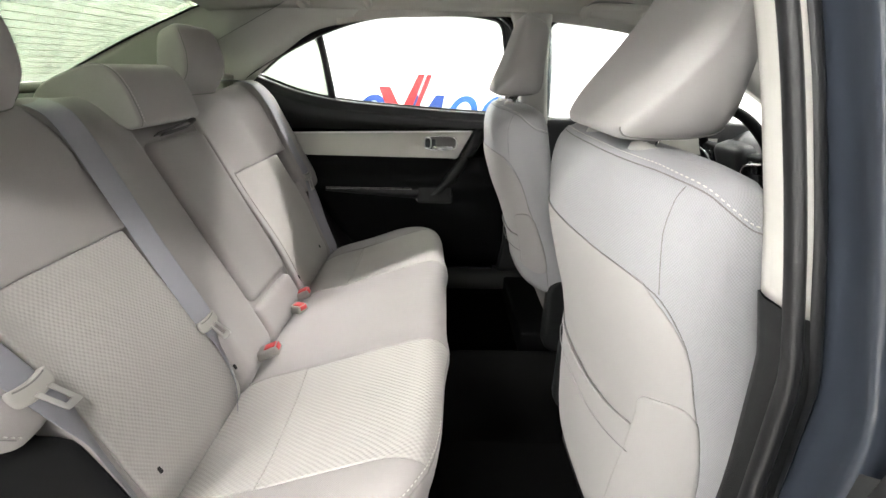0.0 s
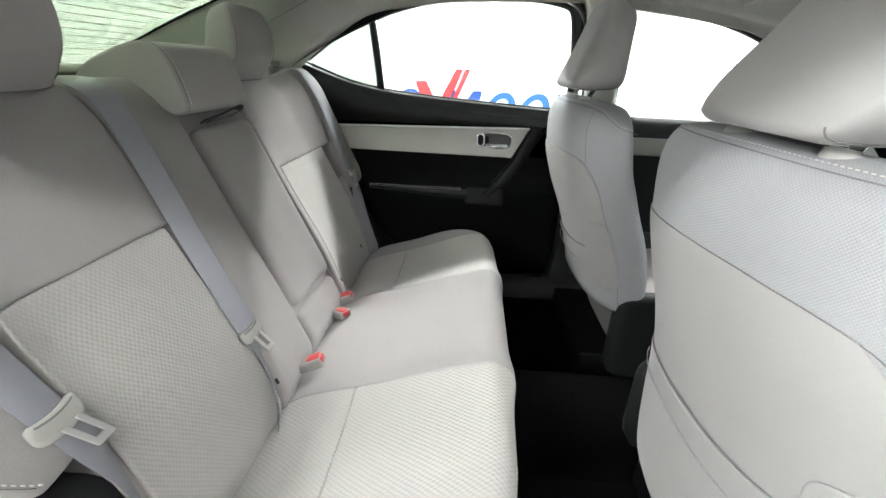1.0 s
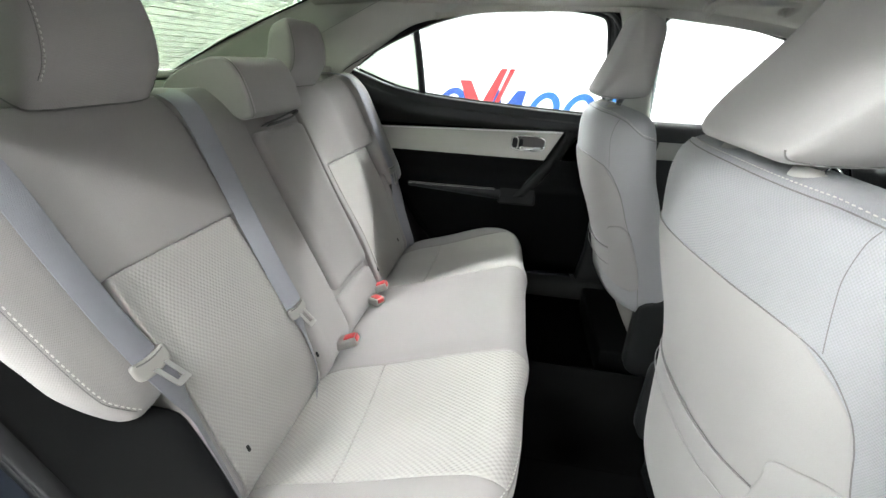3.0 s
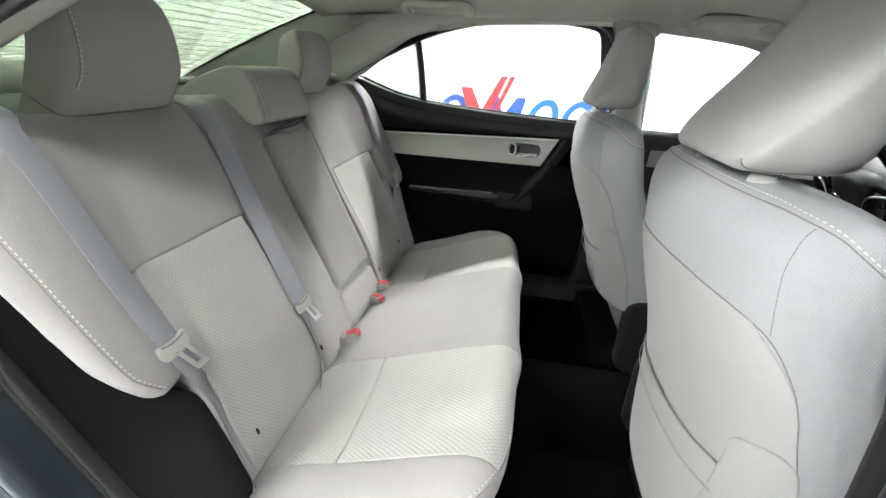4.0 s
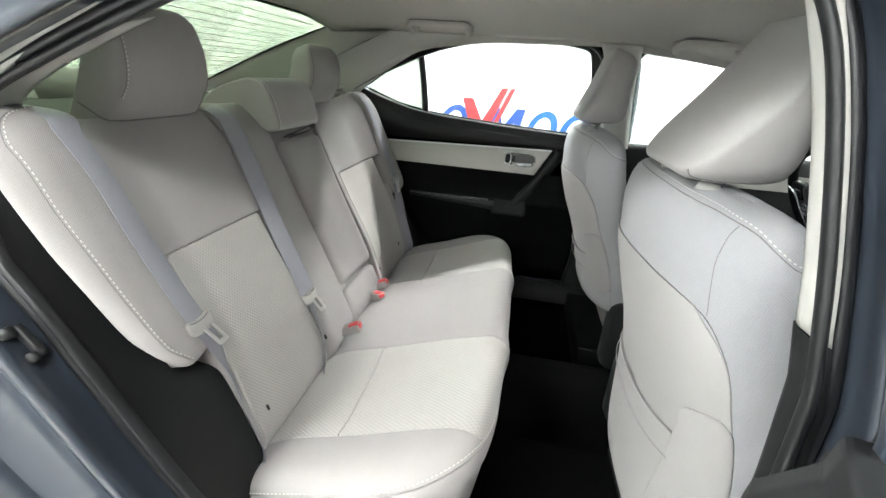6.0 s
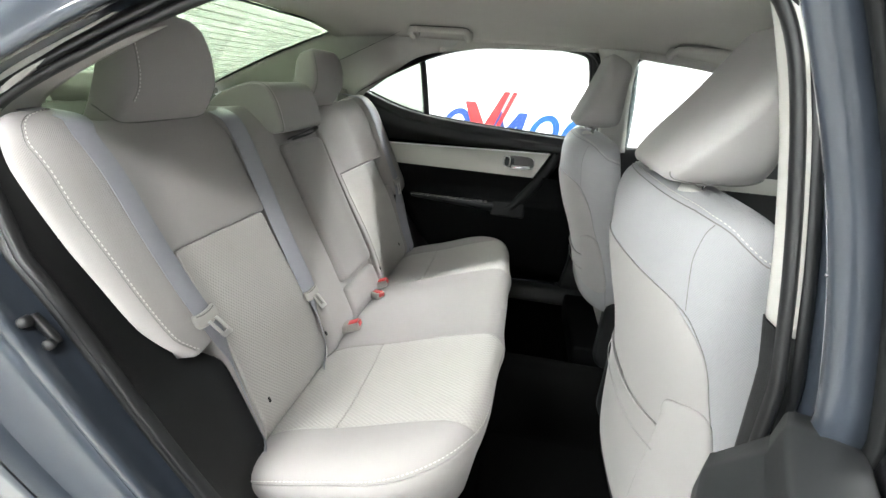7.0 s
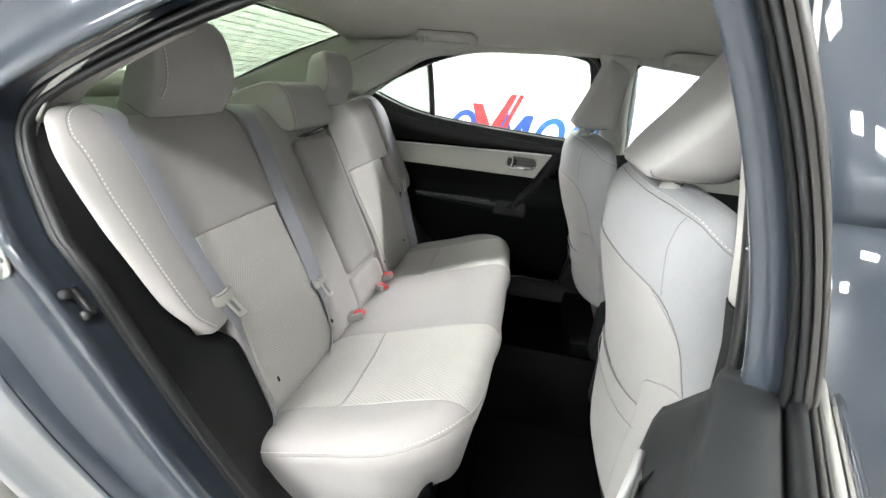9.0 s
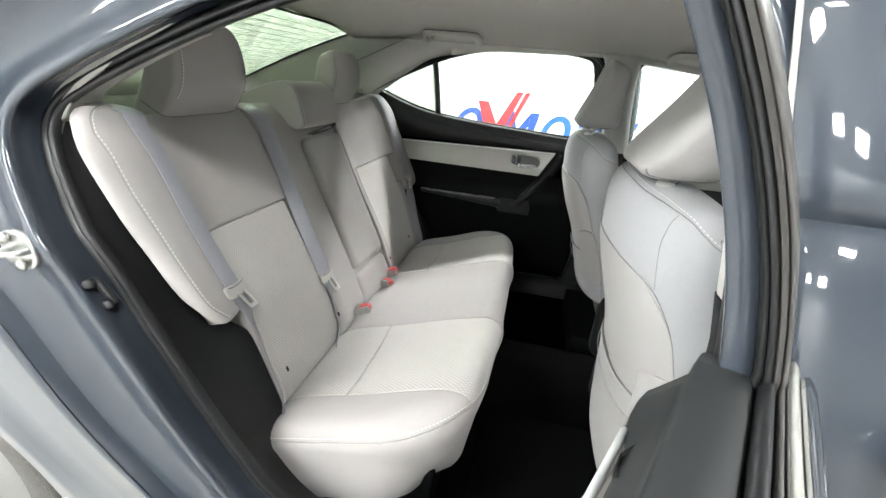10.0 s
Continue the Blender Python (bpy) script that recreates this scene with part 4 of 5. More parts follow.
sheet("window_frame", [[(lerp(lerp(0.806, 0.772, t), 1.30, i / 4), -lerp(0.780, 0.700, t), lerp(1.136, 1.40, t)) for t in (0, 0.2, 0.4, 0.6, 0.8, 1)] for i in range(5)], PAINT, nfd, "painted window frame", 0.006, (0, 1, 0))
sheet("window_glass", [[(lerp(1.302, lerp(1.75, 1.36, t), i / 10), -lerp(0.778, 0.690, t), lerp(1.135, 1.385, t)) for t in (0, 0.25, 0.5, 0.75, 1)] for i in range(11)], GLASSDARK, nfd, "dark window glass", 0.004, (0, 1, 0))
tube("frame_edge", [(lerp(0.803, 0.771, t), -lerp(0.783, 0.703, t), lerp(1.12, 1.39, t)) for t in [k / 8 for k in range(9)]], 0.0035, SILVER, nfd, "bright frame edge", 8)
pad("outer_handle", lambda a, b, h: Vector((a, -0.895 - h - 0.025 * math.sin(math.pi * (a - 0.93) / 0.2), b)), (0.93, 1.13), (0.905, 0.935), CHROME, nfd, "chrome outer handle", 0.006, 0.012, 0.01, 0.02)

# windscreen, pillars, dashboard, front shell
ws = thing("window_front", "clear windscreen beyond the dashboard", "window", kind="structure")
g = sheet("pane", [[(lerp(1.38, 2.05, t) + 0.06 * (1 - u * u), u * lerp(0.56, 0.68, t), lerp(1.375, 1.02, t)) for u in [-1 + j / 6 for j in range(13)]] for t in [k / 8 for k in range(9)]], CLEAR, ws, "clear glass", 0.004)
g.visible_shadow = False
for sd in (-1, 1):
    rows = []
    for i in range(13):
        t = i / 12
        x, z, y = lerp(1.30, 2.02, t), lerp(1.385, 1.02, t), lerp(0.60, 0.74, t)
        rows.append([(x - 0.05, sd * (y + 0.05), z - 0.02), (x - 0.03, sd * (y + 0.01), z - 0.03), (x + 0.02, sd * (y - 0.03), z - 0.005), (x + 0.07, sd * (y - 0.03), z + 0.015)])
    tagged(sheet("trim_front_pillar", rows, BEIGE, None, "", 0.006, (0, 0, 1)), "light grey windscreen pillar trim", "trim", kind="structure")
dash = thing("dashboard", "black dashboard with a silver-beige strip", "dashboard", kind="structure")
prof = [(1.72, 0.42), (1.70, 0.60), (1.66, 0.76), (1.64, 0.86), (1.66, 0.945), (1.72, 0.985), (1.85, 1.01), (2.05, 1.005)]
sheet("panel", [[(x + 0.03 * (y / 0.7) ** 2, y, z + (0.045 * math.exp(-((y - 0.39) / 0.17) ** 4) if z > 0.93 else 0)) for x, z in prof] for y in [-0.74 + 1.48 * j / 40 for j in range(41)]], SOFT, dash, "black soft panel", 0.01, (1, 0, 0))
for y0, y1 in ((-0.70, -0.14), (0.12, 0.24), (0.56, 0.72)):
    pad("trim_strip", lambda a, b, h: Vector((1.640 - h, a, b)), (y0, y1), (0.865, 0.905), SILVER, dash, "satin silver-beige strip", 0.005, 0.01, 0.02, 0.04)
pad("screen", lambda a, b, h: Vector((1.645 - h + 0.15 * (b - 0.9), a, b)), (-0.10, 0.10), (0.82, 0.93), DARKGLOSS, dash, "dark gloss screen", 0.004, 0.01, 0.02, 0.04)
con = thing("center_console", "black center console between the front seats", "console", kind="structure")
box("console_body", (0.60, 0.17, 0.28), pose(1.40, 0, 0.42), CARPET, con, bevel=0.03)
box("console_box", (0.30, 0.18, 0.10), pose(1.26, 0, 0.58), BLACK, con, "black padded arm rest", bevel=0.03)
sheet("hood", [[(lerp(2.02, 2.95, t), u * 0.74, lerp(1.0, 0.80, t) - 0.06 * abs(u) ** 3) for u in [-1 + j / 6 for j in range(13)]] for t in [k / 6 for k in range(7)]], PAINT, body, "painted hood", 0.004)

# outer skin over the front and rear ends


def end_skin(name, x0, x1, ax, top, label):
    for sd in (-1, 1):
        rows = []
        for k in range(49):
            x = lerp(x0, x1, k / 48)
            q = AR * AR - (x - ax) ** 2
            lo_z = max(0.24, AZ + math.sqrt(q)) if q > 0 else 0.24
            hi_z, yt = top(x)
            row = []
            for j in range(13):
                t = j / 12
                z = lerp(lo_z, hi_z, t)
                nip = 0.05 * smooth(0.55, 1.0, abs(x - ax) / 0.95)
                row.append((x, sd * (lerp(0.855 - 0.05 * max(0.0, 0.6 - z), yt, smooth(hi_z - 0.22, hi_z, z)) - nip * (1 - smooth(hi_z - 0.22, hi_z, z))), z))
            rows.append(row)
        sheet(name, rows, PAINT, body, label, 0.003, (0, -sd, 0))


def hood_edge(x):
    return lerp(1.0, 0.80, (x - 2.02) / 0.93) - 0.062, 0.742


def deck_edge(x):
    f = smooth(-1.0, -0.66, x)
    return lerp(1.06 - 0.03 * (-1.0 - min(x, -1.0)) / 0.62 - 0.062, 1.10, f), lerp(0.702, 0.79, f)


end_skin("front_fender", 1.80, 2.95, 2.10, hood_edge, "painted front fender")
end_skin("rear_fender", -0.64, -1.62, AX, deck_edge, "painted rear fender")
for name, x, way, hz, hw in (("front_bumper", 2.95, 1, 0.79, 0.742), ("rear_bumper", -1.62, -1, 1.02, 0.702)):
    rows = []
    for k in range(13):
        z = lerp(0.24, hz, k / 12)
        bulge = 0.16 * math.sin(math.pi * min(1.0, (z - 0.14) / (hz - 0.10))) ** 0.6
        w = lerp(0.80, hw, smooth(hz - 0.22, hz, z))
        rows.append([(x + way * bulge * (1 - abs(u) ** 3), u * w, z - (0.055 * abs(u) ** 3 if k == 12 else 0.0)) for u in [-1 + j / 8 for j in range(17)]])
    sheet(name, rows, PAINT, body, "painted bumper", 0.004, (-way, 0, 0))

# steering wheel
sw = thing("steering_wheel", "black steering wheel with chrome spokes and emblem", "steering wheel")
wm = Matrix.Translation((1.50, 0.385, 0.925)) @ Euler((0, radians(66), 0)).to_matrix().to_4x4()


def on_wheel(u, v, w=0.0):
    """u to the car's right, v up the wheel, w towards the driver."""
    return wm @ Vector((-v, -u, -w))


tube("rim", [on_wheel(0.185 * math.cos(g), 0.185 * math.sin(g)) for g in [2 * math.pi * k / 64 for k in range(64)]], 0.0155, BLACK, sw, "black leather rim", 12, True, up=(0.9, 0, 0.4))
hub = pad("hub", lambda a, b, h: on_wheel(a * (1 + 0.9 * (b + 0.02)), b, 0.03 + h), (-0.075, 0.075), (-0.085, 0.065), GREYTRIM, sw, "black horn pad", 0.02, 0.03, 0.03, 0.02)
for s in (-1, 1):
    pad("spoke", lambda a, b, h, s=s: on_wheel(s * a, b + 0.01, 0.01 + h), (0.07, 0.175), (-0.03, 0.035), BLACK, sw, "black spoke", 0.008, 0.01, 0.015, 0.02)
    tube("spoke_trim", curve([on_wheel(s * 0.165, 0.035, 0.022), on_wheel(s * 0.10, 0.02, 0.034), on_wheel(s * 0.075, -0.03, 0.036), on_wheel(s * 0.05, -0.10, 0.03)], 6), 0.0045, CHROME, sw, "satin chrome trim", 8)
    pad("buttons", lambda a, b, h, s=s: on_wheel(s * a, b + 0.005, 0.022 + h), (0.095, 0.14), (-0.015, 0.028), DARKGLOSS, sw, "dark button pad", 0.004, 0.012, 0.004, 0.01)
pad("spoke", lambda a, b, h: on_wheel(a, b, 0.008 + h), (-0.03, 0.03), (-0.18, -0.07), BLACK, sw, "black lower spoke", 0.008, 0.01, 0.012, 0.02)
for rx, rz in ((0.028, 0.019), (0.011, 0.0185)):
    tube("emblem", [on_wheel(rx * math.cos(g), rz * math.sin(g) - 0.005, 0.058) for g in [2 * math.pi * k / 32 for k in range(32)]], 0.0026, CHROME, hub, "plain chrome oval", 6, True)
tube("emblem", [on_wheel(0.019 * math.cos(g), 0.006 * math.sin(g) + 0.004, 0.058) for g in [2 * math.pi * k / 32 for k in range(32)]], 0.0024, CHROME, hub, "plain chrome oval", 6, True)
rod("column", (1.53, 0.385, 0.91), (1.72, 0.385, 0.83), 0.05, BLACK, sw, "black column cover")

# ---- rear bench ----
UP, NRM = Vector((-0.395, 0, 0.919)), Vector((0.919, 0, 0.395))
CREASE = Vector((0.030, 0, 0.460))


def back_h(y, s):
    """Relief of the backrest: side bolsters, hollow seats, rolled top."""
    a = abs(y)
    h = 0.066 * smooth(0.49, 0.665, a) * lerp(0.35, 1.0, smooth(0.10, 0.34, s))
    h -= 0.022 * smooth(0.69, 0.76, a)
    h += 0.014 * math.exp(-((a - 0.20) / 0.05) ** 2)
    h += 0.012 * math.exp(-((s - 0.20) / 0.14) ** 2) * (1 if a > 0.2 else 0.3)
    h -= 0.038 * max(0.0, (s - 0.63) / 0.11) ** 2
    h -= 0.03 * max(0.0, (0.05 - s) / 0.06) ** 2
    return h


def on_back(y, s, h=0.0):
    return CREASE + Vector((0, y, 0)) + UP * s + NRM * h


bench = thing("rear_bench", "light grey cloth rear bench seat with fold-down arm rest", "car seat")


def back_pad(name, y, s, mat, label="", r=0.005, corner=0.008, depth=0.05, lift=0.0, step=0.014, warp=None):
    f = (lambda a, b, h: on_back(*(warp(a, b) if warp else (a, b)), h))
    hh = (lambda a, b: back_h(*(warp(a, b) if warp else (a, b))) + lift)
    return pad(name, f, y, s, mat, bench, label, r, corner, depth, step, hh)


SM = 0.4625
HEM = [(0.296, 0.664), (0.31, 0.676), (0.34, 0.694), (0.40, 0.702), (0.50, 0.710), (0.60, 0.717), (0.68, 0.717), (0.71, 0.706), (0.728, 0.688), (0.738, 0.660), (0.742, 0.640)]


def flare(s):
    """Outer edge of the side bolster at height s."""
    return table([(0.28, 0.664), (0.30, 0.682), (0.34, 0.704), (0.40, 0.722), (0.46, 0.732), (0.55, 0.746), (0.66, 0.752), (0.72, 0.742), (0.75, 0.730)], s)[0]


for sd in (-1, 1):
    def Y(a, b, sd=sd):
        return tuple(sorted((sd * a, sd * b)))
    back_pad("backrest_insert", Y(0.25, 0.562), (-0.03, SM), INSERTV, "pale ribbed cloth insert", warp=lambda a, b: (a, b))
    back_pad("backrest_top", Y(0.235, 0.605), (SM, 0.735), CLOTH, "smooth grey cloth", 0.008, 0.01)
    back_pad("side_strip", Y(0.562, 0.590), (-0.03, 0.34), CLOTH, "smooth grey cloth", 0.012, 0.014)
    # side bolster, fixed to the body, with a rounded foot
    wb = (lambda a, b, sd=sd: (sd * (0.594 + (abs(a) - 0.594) / 0.15 * (flare(b) - 0.594)), b))

    def on_bolster(a, b, h, sd=sd, wb=wb):
        y, s = wb(a, b)
        return on_back(y - sd * 0.85 * max(0.0, 0.046 - h) * smooth(0.64, 0.70, abs(y)), s, h)

    bol = pad("side_bolster", on_bolster, Y(0.594, 0.744), (0.284, 0.745), CLOTH, bench, "smooth grey cloth side bolster", 0.020, 0.024, 0.06, 0.010, lambda a, b, wb=wb: back_h(*wb(a, b)) + 0.004)
    line = [on_back(sd * y, s, back_h(sd * y, s) + 0.0042) for s, y in [(0.300 + 0.442 * k / 80, table(HEM, 0.300 + 0.442 * k / 80)[0]) for k in range(81)]]
    tube("seam", line, 0.0007, SEAM, bol, "dark seam", 5)
    stitches("stitching", [p + Vector((0.0, -sd * 0.004, 0.0)) + NRM * 0.0012 for p in line], THREAD, bol, 0.0050, 0.0030, 0.0010)
    for y in (0.2385, 0.5185):
        p = on_back(sd * y, 0.076, back_h(sd * y, 0.076) + 0.002)
        pad("anchor_tag", lambda a, b, h, p=p: p + Vector((0, a, 0)) + UP * b + NRM * h, (-0.0035, 0.0035), (-0.007, 0.007), GREYTRIM, bench, "small dark child-seat anchor tag", 0.001, 0.003, 0.002, 0.004)
# middle: plain strips, arm rest, roll below it
back_pad("backrest_middle", (-0.235, -0.038), (-0.03, 0.752), CLOTH, "smooth grey cloth", 0.014, 0.016)
back_pad("backrest_middle", (0.204, 0.245), (-0.03, 0.752), CLOTH, "smooth grey cloth", 0.006, 0.008)
back_pad("arm_rest", (-0.028, 0.196), (0.138, 0.614), CLOTH, "fold-down arm rest", 0.018, 0.024, 0.05, 0.008)
back_pad("arm_rest_roll", (-0.036, 0.204), (-0.03, 0.122), CLOTH, "padded roll", 0.022, 0.022, 0.05, 0.0)
back_pad("recess", (-0.036, 0.204), (0.110, 0.72), CLOTH, "grey recess", 0.004, 0.006, 0.02, -0.014)
ribbon("pull_strap", curve([on_back(0.02, 0.626, 0.004), on_back(0.06, 0.629, 0.012), on_back(0.11, 0.635, 0.020), on_back(0.150, 0.640, 0.026), on_back(0.158, 0.634, 0.030), on_back(0.13, 0.626, 0.028), on_back(0.07, 0.622, 0.022), on_back(0.03, 0.622, 0.012)], 6), (0.75, 0.1, 0.5), 0.020, STRAP, bench, "dark pull strap", 0.002)

# outer head restraints, rounded shoulders


def rest(y0, sd, tall=1.0):
    rings = []
    rows = [(0.640, 0.114, 0.048, -0.100), (0.700, 0.118, 0.054, -0.096), (0.722, 0.119, 0.056, -0.088), (0.745, 0.122, 0.082, -0.083), (0.765, 0.120, 0.080, -0.061), (0.80, 0.117, 0.068, -0.041), (0.84, 0.1135, 0.052, -0.030), (0.872, 0.108, 0.045, -0.032), (0.896, 0.095, 0.036, -0.036), (0.909, 0.074, 0.025, -0.042), (0.916, 0.034, 0.010, -0.050)]
    rows = [(0.722 + (r[0] - 0.722) * tall if r[0] > 0.722 else r[0],) + r[1:] for r in rows]

    def skin_(g, s):
        w, d, c = table(rows, s)
        c += 0.42 * max(0.0, s - 0.705)
        return y0 + w * math.copysign(abs(math.cos(g)) ** 0.34, math.cos(g)), c + d * math.copysign(abs(math.sin(g)) ** 0.30, math.sin(g))

    fine = [0.640 + (0.082 + 0.194 * tall) * (1 - (1 - k / 40) ** 1.6) for k in range(41)]
    for s in fine:
        ring = []
        for k in range(56):
            y, h = skin_(2 * math.pi * k / 56, s)
            ring.append(on_back(y, s, h))
        rings.append(ring)
    head = loft("head_restraint", rings, CLOTH, bench, "smooth grey cloth head restraint", uv=[(k / 56 * 0.5, s) for s in fine for k in range(56)])
    # welt where the restraint grows out of the backrest
    welt = []
    for k in range(61):
        g = math.pi * (-0.03 + 1.06 * k / 60)
        s = 0.66
        while s < 0.80:
            y, h = skin_(g, s)
            if h > back_h(y, s) + 0.0005:
                break
            s += 0.001
        y, h = skin_(g, s)
        welt.append(on_back(y, s, h + 0.0004))
    for _ in range(4):
        welt = [welt[0]] + [0.25 * a + 0.5 * b + 0.25 * c for a, b, c in zip(welt, welt[1:], welt[2:])] + [welt[-1]]
    tube("welt", welt, 0.0016, SEAM, head, "dark seam", 6)
    gs = math.acos(0.62) if sd > 0 else math.pi - math.acos(0.62)
    path = []
    for k in range(31):
        s = 0.752 + 0.136 * k / 30
        y, h = skin_(gs, s)
        path.append(on_back(y, s, h + 0.0005))
    stitches("stitching", path, THREAD, head, 0.0046, 0.003, 0.0011)
    tube("seam", [p + Vector((0, sd * 0.004, 0)) for p in path], 0.0006, SEAM, head, "dark seam", 5)
    # seam along the inner edge, where the front meets the side panel
    gi = math.pi / 2 + sd * math.radians(52)
    edge = []
    for k in range(31):
        s = 0.735 + (0.150 * tall) * k / 30
        y, h = skin_(gi, s)
        edge.append(on_back(y, s, h + 0.0003))
    tube("seam", edge, 0.0011, SEAM, head, "dark seam", 5)


rest(-0.366, -1)
rest(0.368, 1, 0.93)
# middle head restraint: a low saddle over the top edge
rings = []
prof = [(0.642, 0.032), (0.646, 0.043), (0.662, 0.051), (0.72, 0.060), (0.765, 0.054), (0.790, 0.028), (0.800, -0.02), (0.802, -0.09), (0.792, -0.135), (0.770, -0.150), (0.742, -0.13), (0.722, -0.07), (0.698, -0.030), (0.650, 0.005)]
ring0 = curve([(a, b, 0) for a, b in prof + prof[:1]], 4)[:-1]
RB, HW, YM = 0.008, 0.124, 0.058  # edge radius, half width, middle
nr = len(ring0)
row = [(-HW + RB * (1 - math.cos(q)), RB * (1 - math.sin(q))) for q in [math.pi / 2 * k / 6 for k in range(7)]]
row = row + [(-HW + RB + 2 * (HW - RB) * k / 10, 0.0) for k in range(1, 10)] + [(-a, b) for a, b in reversed(row)]
for a, inset in row:
    ring = []
    for j in range(nr):
        t = (ring0[(j + 1) % nr] - ring0[j - 1]).normalized()
        nrm = Vector((t.y, -t.x, 0))
        if nrm.dot(ring0[j] - Vector((0.735, -0.02, 0))) < 0:
            nrm = -nrm
        q = ring0[j] - nrm * inset * 0.8
        ring.append(on_back(YM + a, q.x, q.y))
    rings.append(ring)
saddle = loft("middle_head_restraint", rings, CLOTH, bench, "low grey cloth middle head restraint", uv=[(a, j * 0.009) for a, _ in row for j in range(nr)])
stitches("stitching", [on_back(YM - HW + 0.013, p.x, p.y) + NRM * 0.0004 for p in ring0[6:30]], THREAD, saddle, 0.0042, 0.003, 0.0009)
tube("seam", [on_back(YM - HW + 0.007, p.x, p.y) for p in ring0[2:36]], 0.0010, SEAM, saddle, "dark seam", 5)

# cushion: one continuous top that rolls over at the front and the ends
FE, FR, SE, SR = 0.452, 0.052, 0.615, 0.055


def roll(v, edge, r):
    if v <= edge:
        return v, 0.0
    a = (v - edge) / r
    if a < math.pi / 2:
        return edge + r * math.sin(a), r * (1 - math.cos(a))
    return edge + r, r + (v - edge - r * math.pi / 2)


def cushion_h(q, p):
    a = abs(p)
    h = 0.014 * smooth(0.46, 0.60, a) * (1 - smooth(0.64, 0.72, a))
    h += 0.010 * math.exp(-((a - 0.22) / 0.06) ** 2)
    h += 0.012 * smooth(0.18, 0.40, q) * (1 - smooth(0.46, 0.55, q))
    h -= 0.022 * math.exp(-((q + 0.02) / 0.06) ** 2)
    return h


RC = 0.18  # plan radius of the front corners, measured where the roll begins
QC, PC = FE - RC, SE - RC
PP = SE + SR * 1.571 * 0.62
PE = SE + SR * 1.571 + 0.16
QF = FE + FR * 1.571 + 0.16
M = PP - PC  # the stitched seam lies this far from the corner's center


def cushion_core(cx, cy, wx, wy, m, sd, h):
    """A point m away from (cx, cy) along (wx, wy), rolled over the edge."""
    rr = lerp(SR, FR, wx)
    r, dz = roll(m, RC, rr)
    r -= lerp(0.10, 0.20, wx) * dz
    x, y = cx + wx * r, cy + wy * r
    a = min(1.0, max(0.0, (m - RC) / (rr * 1.571))) * 1.571
    z = max(0.455 + 0.30 * min(x, FE) - dz, 0.262)
    n = Vector((wx * math.sin(a) - 0.2 * math.cos(a), sd * wy * math.sin(a), math.cos(a) + 0.02)).normalized()
    bow = 0.020 * max(0.0, 1 - (y / 0.62) ** 2) * smooth(0.2, 0.46, x)
    return Vector((x + bow, sd * y, z)) + n * h


def on_cushion(q, p, h):
    ox, oy, sd = q - QC, abs(p) - PC, (1 if p > 0 else -1)
    if ox > 0 and oy > 0:
        g = math.hypot(ox, oy)
        return cushion_core(QC, PC, ox / g, oy / g, g, sd, h)
    if ox > 0:
        return cushion_core(QC, abs(p), 1.0, 0.0, ox, sd, h)
    if oy > 0:
        return cushion_core(q, PC, 0.0, 1.0, oy, sd, h)
    return cushion_core(q, abs(p), 1.0, 0.0, 0.0, sd, h)


def seam_p(q):
    return PC + math.sqrt(max(0.0, M * M - max(0.0, q - QC) ** 2))


def seam_q(p):
    return QC + math.sqrt(max(0.0, M * M - max(0.0, abs(p) - PC) ** 2))


LB = (QC + 0.03, M * math.pi / 2, PC - 0.22)


def boxing_at(u):
    """Skeleton point and outward direction at length u along the seam, from the rear of the end to the middle panel."""
    if u < LB[0]:
        return u - 0.03, PC, 0.0, 1.0
    if u < LB[0] + LB[1]:
        g = (u - LB[0]) / M
        return QC, PC, math.sin(g), math.cos(g)
    return QC, PC - (u - LB[0] - LB[1]), 1.0, 0.0


def cush_pad(name, q, p, mat, label="", r=0.004, corner=0.006, depth=0.012):
    return pad(name, on_cushion, q, p, mat, bench, label, r, corner, depth, 0.013, cushion_h)


QI = seam_q(0.542)
for sd in (-1, 1):
    def Y(a, b, sd=sd):
        return tuple(sorted((sd * a, sd * b)))
    cush_pad("cushion_insert", (-0.03, 0.182), Y(0.220, 0.542), INSERT, "pale ribbed cloth insert")
    pad("cushion_insert", lambda u, p, h: on_cushion(lerp(0.182, seam_q(p), u / 0.32), p, h), (0.0, 0.32), Y(0.220, 0.542), INSERT, bench, "pale ribbed cloth insert", 0.004, 0.006, 0.012, 0.013, lambda u, p: cushion_h(lerp(0.182, seam_q(p), u / 0.32), p))
    top = pad("cushion_side", lambda q, t, h, sd=sd: on_cushion(q, sd * lerp(0.542, seam_p(q), t / 0.12), h), (-0.03, QI), (0.0, 0.12), CLOTH, bench, "smooth grey cloth", 0.004, 0.004, 0.012, 0.012, lambda q, t: cushion_h(q, lerp(0.542, seam_p(q), t / 0.12)))
    pad("cushion_boxing", lambda u, v, h, sd=sd: cushion_core(*boxing_at(u), M + v, sd, h), (0.0, sum(LB)), (0.0, PE - PP), CLOTH, bench, "smooth grey cloth boxing", 0.004, 0.004, 0.012, 0.013, lambda u, v: cushion_h(boxing_at(u)[0] + boxing_at(u)[2] * (M + v), boxing_at(u)[1] + boxing_at(u)[3] * (M + v)))
    ring = [boxing_at(sum(LB[:2]) * k / 90) for k in range(5, 91)]
    stitches("stitching", [cushion_core(*c, M - 0.006, sd, cushion_h(c[0] + c[2] * (M - 0.006), c[1] + c[3] * (M - 0.006)) + 0.0008) for c in ring], THREAD, top, 0.0055, 0.0035, 0.0011)
cush_pad("cushion_middle", (-0.03, QF), (-0.220, 0.220), CLOTH, "smooth grey cloth", 0.005, 0.008)
